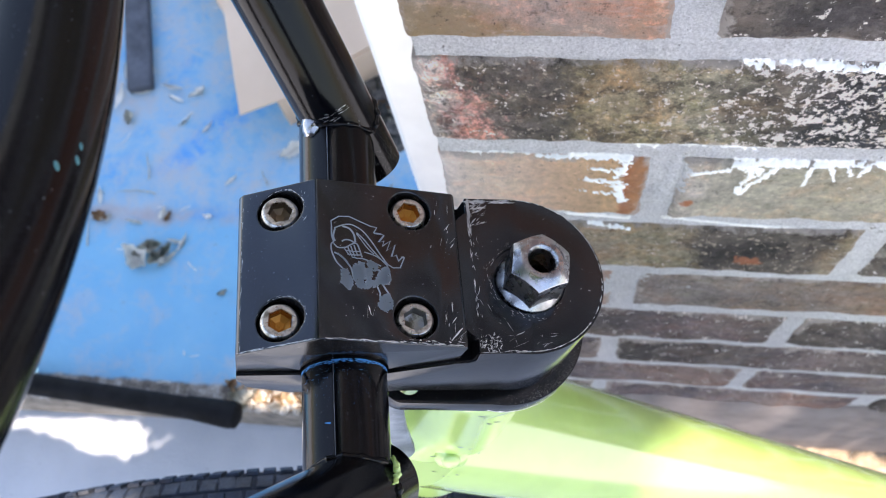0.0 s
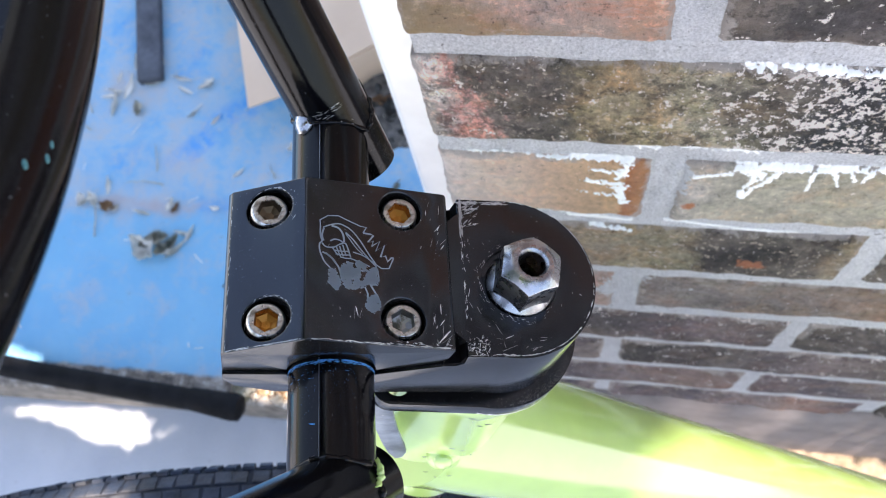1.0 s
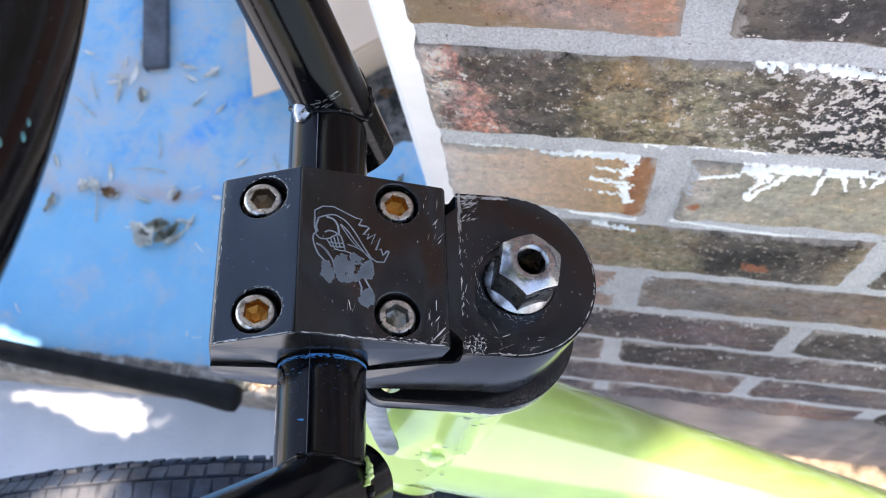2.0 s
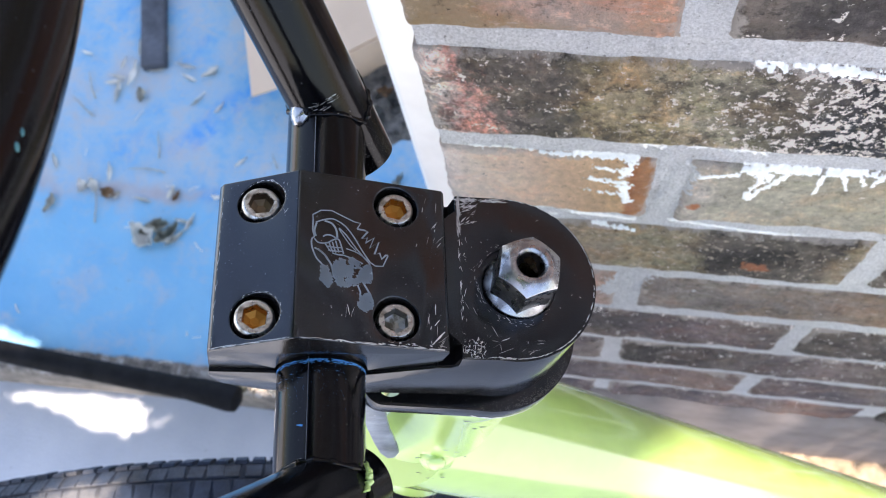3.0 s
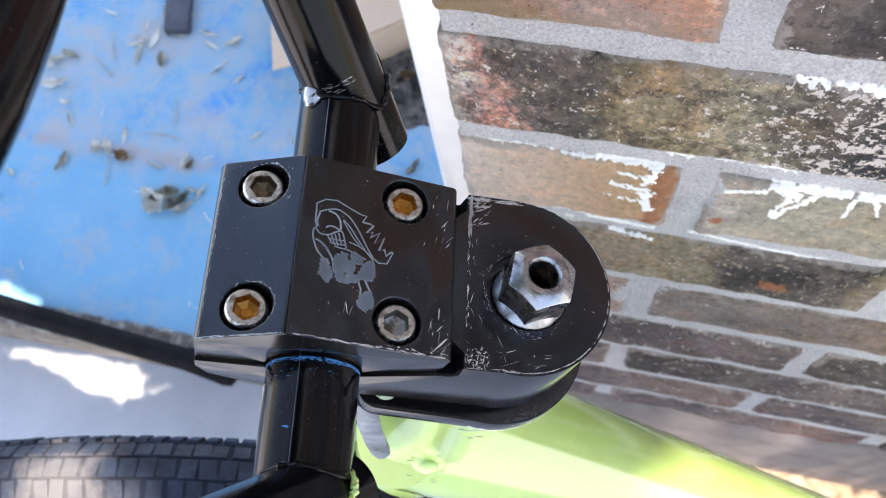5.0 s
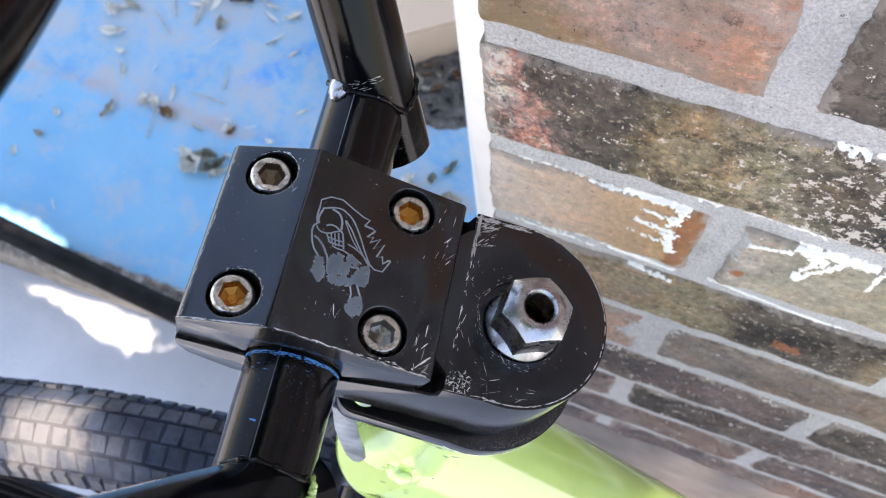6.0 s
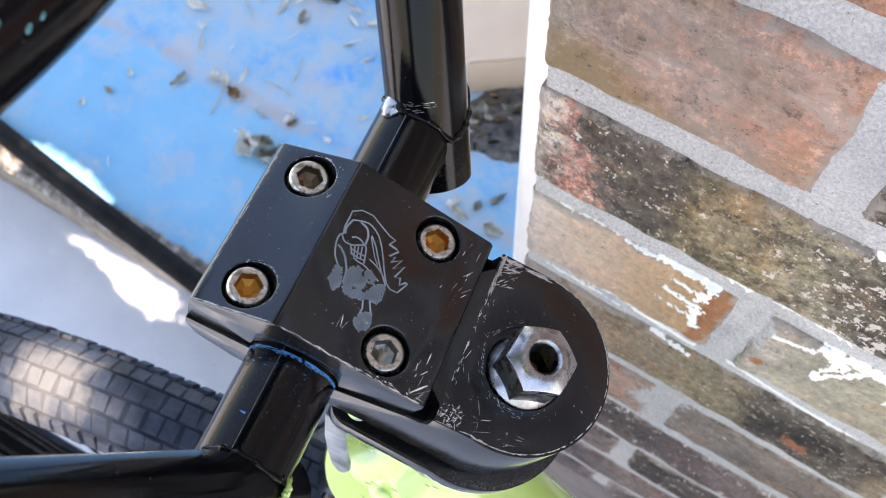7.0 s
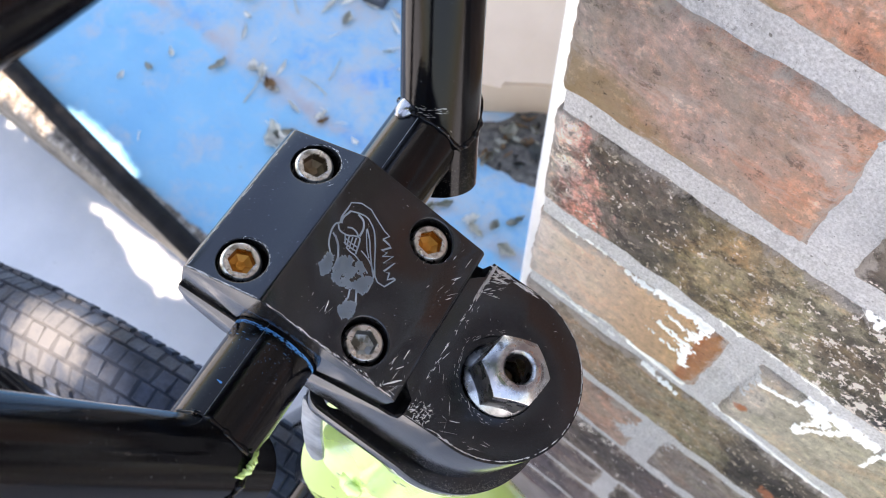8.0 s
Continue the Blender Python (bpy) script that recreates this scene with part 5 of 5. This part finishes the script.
box = tagged(new("cardboard_box"), "pale brown cardboard box with one flap folded out on the floor", "box")
box.matrix_world = Matrix.Translation((-0.264, 0.3205, STEP)) @ pose(0, 0, 0, 0, 0, 35.5)
part("carton", carved("carton", block(0, 0.40, 0, 0.36, 0.0, 0.058), CARD, bevel=0.0015), None, box)
flap_at = box.matrix_world.inverted()
flap_line = [tuple((flap_at @ Vector((x, y, 0))).xy) for x, y in ((-0.305, 0.301), (-0.236, 0.3325), (-0.262, 0.49), (-0.364, 0.49))]
part("flap", carved("flap", prism(flap_line, 0.0592, 0.0622, "z"), CARD, bevel=0.0008), None, box)
part("flap", carved("flap", block(0.012, 0.397, 0.002, 0.178, 0.0592, 0.062), CARD, bevel=0.0008), None, box)
part("flap", carved("flap", block(0.012, 0.397, 0.181, 0.357, 0.0592, 0.062), CARD, bevel=0.0008), None, box)


def leaf_mesh(seed, long, wide, curl):
    """A shrivelled leaf with a raised middle rib and ragged edge."""
    r, bm, rows = random.Random(seed), bmesh.new(), []
    n = 8
    for i in range(n + 1):
        f = i / n
        w = wide * (math.sin(math.pi * min(0.97, max(0.04, f ** 0.85)))) * r.uniform(0.7, 1.15)
        lift = curl * (f - 0.5) ** 2 * 4 + r.uniform(-0.1, 0.1) * curl
        rows.append([bm.verts.new((long * (f - 0.5), s * w / 2 + r.uniform(-0.05, 0.05) * wide, lift + abs(s) * curl * r.uniform(0.3, 1.1))) for s in (-1, -0.5, 0, 0.5, 1)])
    for a, b in zip(rows, rows[1:]):
        for k in range(4):
            bm.faces.new((a[k], b[k], b[k + 1], a[k + 1]))
    low = min(v.co.z for v in bm.verts)
    for v in bm.verts:
        v.co.z += 0.0004 - low
    bmesh.ops.solidify(bm, geom=bm.faces[:], thickness=0.0004)
    return bm


LEAVES = [mesh_from(leaf_mesh(40 + i, *size), "dried_leaf", None) for i, size in enumerate(((0.034, 0.020, 0.007), (0.026, 0.012, 0.004), (0.020, 0.013, 0.005), (0.030, 0.007, 0.002), (0.016, 0.008, 0.003)))]
rnd = random.Random(31)
made = {}


def leaf(shape, skin, x, y, z, size=1.0, words="crumpled grey-brown dried leaf on the blue floor", turn=None):
    key = (shape, skin.name)
    if key not in made:
        made[key] = LEAVES[shape].copy()
        made[key].materials.append(skin)
    ob = thing("dried_leaf", made[key], None, words, "leaf", "dry litter on the step")
    ob.matrix_world = Matrix.Translation((x, y, z)) @ pose(0, 0, 0, rnd.uniform(-8, 8), rnd.uniform(-8, 8), rnd.uniform(0, 360) if turn is None else turn) @ Matrix.Scale(size, 4)


for x, y, k, skin, size in ((-0.422, 0.145, 0, PALE, 1.15), (-0.415, 0.155, 1, DRY, 1.2), (-0.392, 0.146, 0, DRY, 1.0), (-0.384, 0.144, 3, PALE, 1.0), (-0.424, 0.136, 2, PALE, 1.2), (-0.405, 0.158, 0, DRY, 0.8), (-0.371, 0.165, 3, PALE, 0.8),
                            (-0.478, 0.192, 2, BROWN, 1.1), (-0.471, 0.191, 4, PALE, 0.9), (-0.500, 0.200, 0, PALE, 0.6), (-0.515, 0.199, 2, PALE, 0.9), (-0.549, 0.172, 1, DRY, 1.0), (-0.402, 0.199, 4, PALE, 1.1), (-0.395, 0.196, 1, BROWN, 0.6),
                            (-0.594, 0.273, 1, PALE, 1.3), (-0.612, 0.300, 2, PALE, 1.2), (-0.589, 0.314, 1, DRY, 0.9), 
                            (-0.471, 0.325, 2, DRY, 1.0), (-0.390, 0.361, 1, PALE, 0.9), (-0.312, 0.106, 4, DRY, 0.8), (-0.256, 0.286, 0, PALE, 0.9),
                            (-0.609, 0.150, 4, PALE, 0.9), (-0.615, 0.118, 4, DRY, 0.9), (-0.633, 0.087, 4, PALE, 0.9), (-0.754, 0.100, 1, PALE, 0.7), (-0.574, 0.250, 4, PALE, 0.9), (-0.560, 0.230, 3, PALE, 0.8), (-0.346, 0.198, 4, PALE, 0.8),
                            (-0.222, 0.187, 2, DRY, 0.8), (-0.212, 0.200, 1, DRY, 0.9), (-0.175, 0.205, 2, PALE, 1.0), (-0.162, 0.198, 1, DRY, 0.9), (-0.150, 0.215, 2, DRY, 0.8), (-0.120, 0.200, 0, DRY, 0.7), (-0.135, 0.235, 1, DRY, 0.9)):
    leaf(k, skin, x, y, STEP + 0.001, size)
for x, y, turn, long in ((-0.49, 0.391, 102, 24), (-0.507, 0.369, 76, 18), (-0.509, 0.349, 175, 22), (-0.49, 0.354, 90, 38), (-0.504, 0.329, 92, 33), (-0.511, 0.341, 12, 25), (-0.462, 0.361, 10, 22),
                         (-0.456, 0.394, 103, 27), (-0.424, 0.369, 170, 29), (-0.416, 0.353, 157, 25), (-0.399, 0.321, 38, 18), (-0.559, 0.38, 161, 21), (-0.326, 0.246, 50, 19),
                         (-0.486, 0.22, 102, 25), (-0.512, 0.198, 41, 20), (-0.436, 0.188, 171, 24), (-0.379, 0.165, 171, 24), (-0.603, 0.308, 18, 22), (-0.368, 0.315, 55, 19)):
    leaf(3, PALE, x, y, STEP + 0.001, long / 30, "pale dry husk lying on the blue floor", turn)
for _ in range(110):
    leaf(rnd.randrange(5), rnd.choice((DRY, BROWN, SLATELEAF, DRY, SLATELEAF)), (x := rnd.uniform(-0.215, -0.05)), 0.335 + (x + 0.15) * 0.445 + max(-0.045, min(0.045, rnd.gauss(0.0, 0.026))), STEP + 0.006, rnd.uniform(0.35, 0.8), "dark brown dried leaf on a soil drift")
for _ in range(58):
    leaf(rnd.randrange(5), rnd.choice((TANLEAF, BROWN, TANLEAF, PALE, DRY)), rnd.uniform(-0.285, -0.18), rnd.uniform(-0.022, 0.004), STEP + 0.001, rnd.uniform(0.4, 0.8), "small dried leaf on the step edge")
for _ in range(40):
    leaf(rnd.randrange(5), rnd.choice((DRY, BROWN, PALE, BROWN)), rnd.uniform(0.27, 0.62), rnd.uniform(-0.075, -0.008), 0.001, rnd.uniform(0.5, 1.0), "dried leaf at the foot of the wall")

# soil drift behind the corner, fine twigs and grit
drift = bmesh.new()
bmesh.ops.create_grid(drift, x_segments=70, y_segments=70, size=0.5)
for v in drift.verts:
    x, y = v.co.x * 2, v.co.y * 2
    r = math.hypot(x, y) + 0.25 * noise.noise(Vector((x * 2.2, y * 2.2, 3)))
    p = pose(0, 0, 0, 0, 0, 24) @ Vector((x * 0.145, y * 0.078, 0))
    v.co = Vector((-0.137 + p.x, 0.345 + p.y, STEP - 0.004 + (0.011 + 0.005 * noise.noise(Vector((x * 9, y * 5, 0)))) * max(0.0, 1 - r * r)))
thing("soil_drift", drift, SOIL, "dark soil and leaf mould drift behind the corner", "soil", kind="stuff")
def litter_strip(x0, x1, y, wide, high, words):
    """A low uneven drift of litter along a foot."""
    bm = bmesh.new()
    bmesh.ops.create_grid(bm, x_segments=180, y_segments=24, size=0.5)
    for v in bm.verts:
        a, b = v.co.x, v.co.y
        full = max(0.0, 1 - abs(a * 2) ** 6) * max(0.0, min(1.0, (0.5 + b + 0.25 * noise.noise(Vector((a * 14, 1, 0)))) * 3))
        v.co = Vector(((x0 + x1) / 2 + a * (x1 - x0), y + b * wide, -0.003 + (high + high * 0.6 * noise.fractal(Vector((a * 60, b * 6, 4)), 1.0, 2.0, 4)) * full))
    thing("leaf_litter", bm, LITTER, words, "litter", kind="stuff")


litter_strip(0.10, 1.0, -0.046, 0.078, 0.010, "tan leaf litter and grit along the foot of the wall")
twigs = bmesh.new()
for k, (x, y, turn, long) in enumerate(((-0.54, 0.335, 117, 39), (-0.544, 0.305, 149, 43), (-0.493, 0.178, 107, 48), (-0.44, 0.226, 179, 46), (-0.433, 0.26, 100, 35), (-0.285, 0.25, 114, 20))):
    # longer bent twigs, each one bare and dark
    way = Vector((math.cos(radians(turn)), math.sin(radians(turn)), 0)) * long * 0.001
    line = [Vector((x, y, STEP + 0.0018)) + way * (f - 0.5) + Vector((-way.y, way.x, 0)) * 0.04 * math.sin(f * 4 + k) + Vector((0, 0, 0.002 * f)) for f in (0, 0.25, 0.5, 0.75, 1)]
    thing("twig", tube(line, 0.0011, 6, radii=[0.0009, 0.0008, 0.0007, 0.0006, 0.0004]), DRY, "thin grey bare twig on the blue floor", "twig", "dry litter on the step")
rnd = random.Random(77)
for _ in range(22):
    x, y = rnd.choice(((rnd.uniform(-0.75, -0.15), rnd.uniform(0.0, 0.55)), (rnd.gauss(-0.46, 0.05), rnd.gauss(0.31, 0.05)), (rnd.gauss(-0.40, 0.06), rnd.gauss(0.17, 0.04))))
    a, long, r = rnd.uniform(0, math.tau), rnd.uniform(0.003, 0.018), rnd.uniform(0.0003, 0.0007)
    p = [Vector((x, y, STEP + 0.0012)), Vector((x + long / 2 * math.cos(a), y + long / 2 * math.sin(a), STEP + 0.002)), Vector((x + long * math.cos(a + 0.1), y + long * math.sin(a + 0.1), STEP + 0.0012))]
    piece = tube(p, r, 5)
    data = bpy.data.meshes.new("tmp")
    piece.to_mesh(data)
    piece.free()
    twigs.from_mesh(data)
    bpy.data.meshes.remove(data)
thing("fine_twigs", twigs, PALE, "fine dry twigs and grass bits strewn on the floor", "litter", kind="stuff")

# ---- unseen tree added to shade the place, open where sun flecks fall ----
crown_at = Vector((-0.15, 0.05, 0.4)) + SUN_WAY * 3.3
def chain(points, n=3):
    """Spots of sun that run into one another: (x, y, z, radius), with steps between them."""
    out = []
    for a, b in zip(points, points[1:]):
        out += [(tuple(a[c] + (b[c] - a[c]) * k / n for c in range(3)), a[3] + (b[3] - a[3]) * k / n) for k in range(n)]
    return out + [(points[-1][:3], points[-1][3])]


GAPS = chain([(-0.60, -0.046, 0.0, 0.003), (-0.56, -0.044, 0.0, 0.006), (-0.52, -0.046, 0.0, 0.010), (-0.475, -0.051, 0.0, 0.018), (-0.43, -0.054, 0.0, 0.016)])
GAPS += chain([(-0.65, -0.019, 0.09, 0.008), (-0.70, -0.014, 0.09, 0.014), (-0.76, -0.012, 0.09, 0.015)], 2)
GAPS += chain([(-0.64, 0.010, 0.09, 0.005), (-0.60, 0.011, 0.09, 0.010), (-0.56, 0.007, 0.09, 0.010), (-0.52, 0.001, 0.09, 0.006)])
GAPS += chain([(0.37, -0.016, 0.0, 0.010), (0.43, -0.030, 0.0, 0.014), (0.47, -0.040, 0.0, 0.016)], 2)
GAPS += chain([(-0.262, -0.012, 0.09, 0.005), (-0.235, -0.010, 0.09, 0.010), (-0.205, -0.012, 0.09, 0.006)], 2)
LOW = list(GAPS)
GAPS += chain([(-0.027, 0.073, z, 0.013) for z in (0.40, 0.60, 0.80)], 4)
GAPS += [(tuple(stem_pose @ Vector((-0.103, -0.006, -0.298))), 0.021)]
GAPS += chain([(*(stem_pose @ Vector((0.040 + d, 0, -0.0955 - 0.684 * (0.040 + d)))), r) for d, r in ((0.15, 0.004), (0.172, 0.020), (0.215, 0.040), (0.32, 0.052), (0.46, 0.052))], 3)
rnd = random.Random(55)
side = SUN_WAY.orthogonal().normalized()
over = SUN_WAY.cross(side)
verts, faces = [], []


def aside(p):
    """How far p stands clear of the nearest of the sun's ways through the crown."""
    return min((Vector(g) + SUN_WAY * (p - Vector(g)).dot(SUN_WAY) - p).length - r for g, r in GAPS)


# small leaves of low twigs close round the gaps, added to sharpen the flecks
for g, r in LOW:
    for _ in range(130):
        a, out = rnd.uniform(0, math.tau), r + 0.075 * rnd.random()
        p = Vector(g) + (side * math.cos(a) + over * math.sin(a)) * out + SUN_WAY * rnd.uniform(1.25, 1.7)
        size = rnd.uniform(0.008, 0.014) + 0.12 * max(0.0, out - r - 0.03)
        if aside(p) < size * 0.45:
            continue
        turn = Euler((rnd.uniform(-0.9, 0.9), rnd.uniform(-0.9, 0.9), rnd.uniform(0, 6.3))).to_matrix()
        k = len(verts)
        for x, y, z in ((-1, 0, 0), (0, -0.55, 0.12), (1, 0, 0), (0, 0.55, 0.12)):
            verts.append(p + turn @ (Vector((x, y, z)) * size))
        faces.append((k, k + 1, k + 2, k + 3))
for _ in range(66000):
    p = crown_at + side * rnd.uniform(-1.45, 1.45) + over * rnd.uniform(-1.45, 1.45) + SUN_WAY * rnd.gauss(0, 0.28)
    if (p - crown_at).length > 1.5 + 0.2 * noise.noise(p * 2):
        continue
    size = rnd.uniform(0.035, 0.06)
    if aside(p) < size * 0.9:
        continue
    # crown cut back so that unseen ground in front stays sunlit
    fall = p - SUN_WAY * (p.z / SUN_WAY.z)
    if fall.y < -0.5 - 0.7 * min(1.0, max(0.0, (fall.x + 0.1) / 0.25)) + 0.06 * noise.noise(fall * 6):
        continue
    turn = Euler((rnd.uniform(-0.9, 0.9), rnd.uniform(-0.9, 0.9), rnd.uniform(0, 6.3))).to_matrix()
    k = len(verts)
    for x, y, z in ((-1, 0, 0), (0, -0.55, 0.12), (1, 0, 0), (0, 0.55, 0.12)):
        verts.append(p + turn @ (Vector((x, y, z)) * size))
    faces.append((k, k + 1, k + 2, k + 3))
data = bpy.data.meshes.new("crown")
data.from_pydata(verts, [], faces)
data.materials.append(GREENLEAF)
tree = tagged(new("tree"), "unseen leafy tree added to cast dappled shade", "tree")
tree.location = (crown_at.x - 0.3, crown_at.y - 1.5, 0)
back = Matrix.Translation((0.3 - crown_at.x, 1.5 - crown_at.y, 0))
part("crown", data, None, tree).matrix_local = back
hang = min((side * c + over * d for c, d in ((1, 0), (-1, 0), (0, 1), (0, -1))), key=lambda w: w.y) * 1.3


def clear(a, b, r):
    """Whether a bough from a to b leaves the gaps in the crown open."""
    for i in range(25):
        p = a.lerp(b, i / 24)
        for g, gr in GAPS:
            d = p - Vector(g)
            if (d - SUN_WAY * d.dot(SUN_WAY)).length < gr + r:
                return False
    return True


fork_at = crown_at + hang
trunk_line = [Vector((fork_at.x - 0.25, fork_at.y - 0.2, 0)), Vector((fork_at.x - 0.2, fork_at.y - 0.1, 0.9)), Vector((fork_at.x - 0.05, fork_at.y, 1.7)), fork_at]
part("trunk", tube(trunk_line, 0.1, 16, radii=[0.14, 0.11, 0.08, 0.05]), BARK, tree).matrix_local = back
for a in range(40):
    way = side * math.cos(a * 0.157) + over * math.sin(a * 0.157)
    tip = crown_at + way * (0.5 + 0.7 * (a % 3) / 2)
    if clear(fork_at, tip, 0.05):
        part("limb", tube([fork_at, fork_at.lerp(tip, 0.5), tip], 0.03, 8, radii=[0.04, 0.022, 0.008]), BARK, tree).matrix_local = back
# added twigs that carry the low leaves, also out of view
for g in (Vector((-0.52, -0.14, 0.0)), Vector((-0.66, -0.10, 0.05)), Vector((0.42, -0.12, 0.0))):
    part("drooping_twig", tube([g + SUN_WAY * h + Vector((0.03 * math.sin(h * 3), 0.02 * math.cos(h * 4), 0)) for h in (1.25, 1.5, 1.8, 2.2, 2.7, 3.2, 3.5)], 0.005, 6, radii=[0.001, 0.0015, 0.002, 0.003, 0.004, 0.005, 0.006]), BARK, tree).matrix_local = back
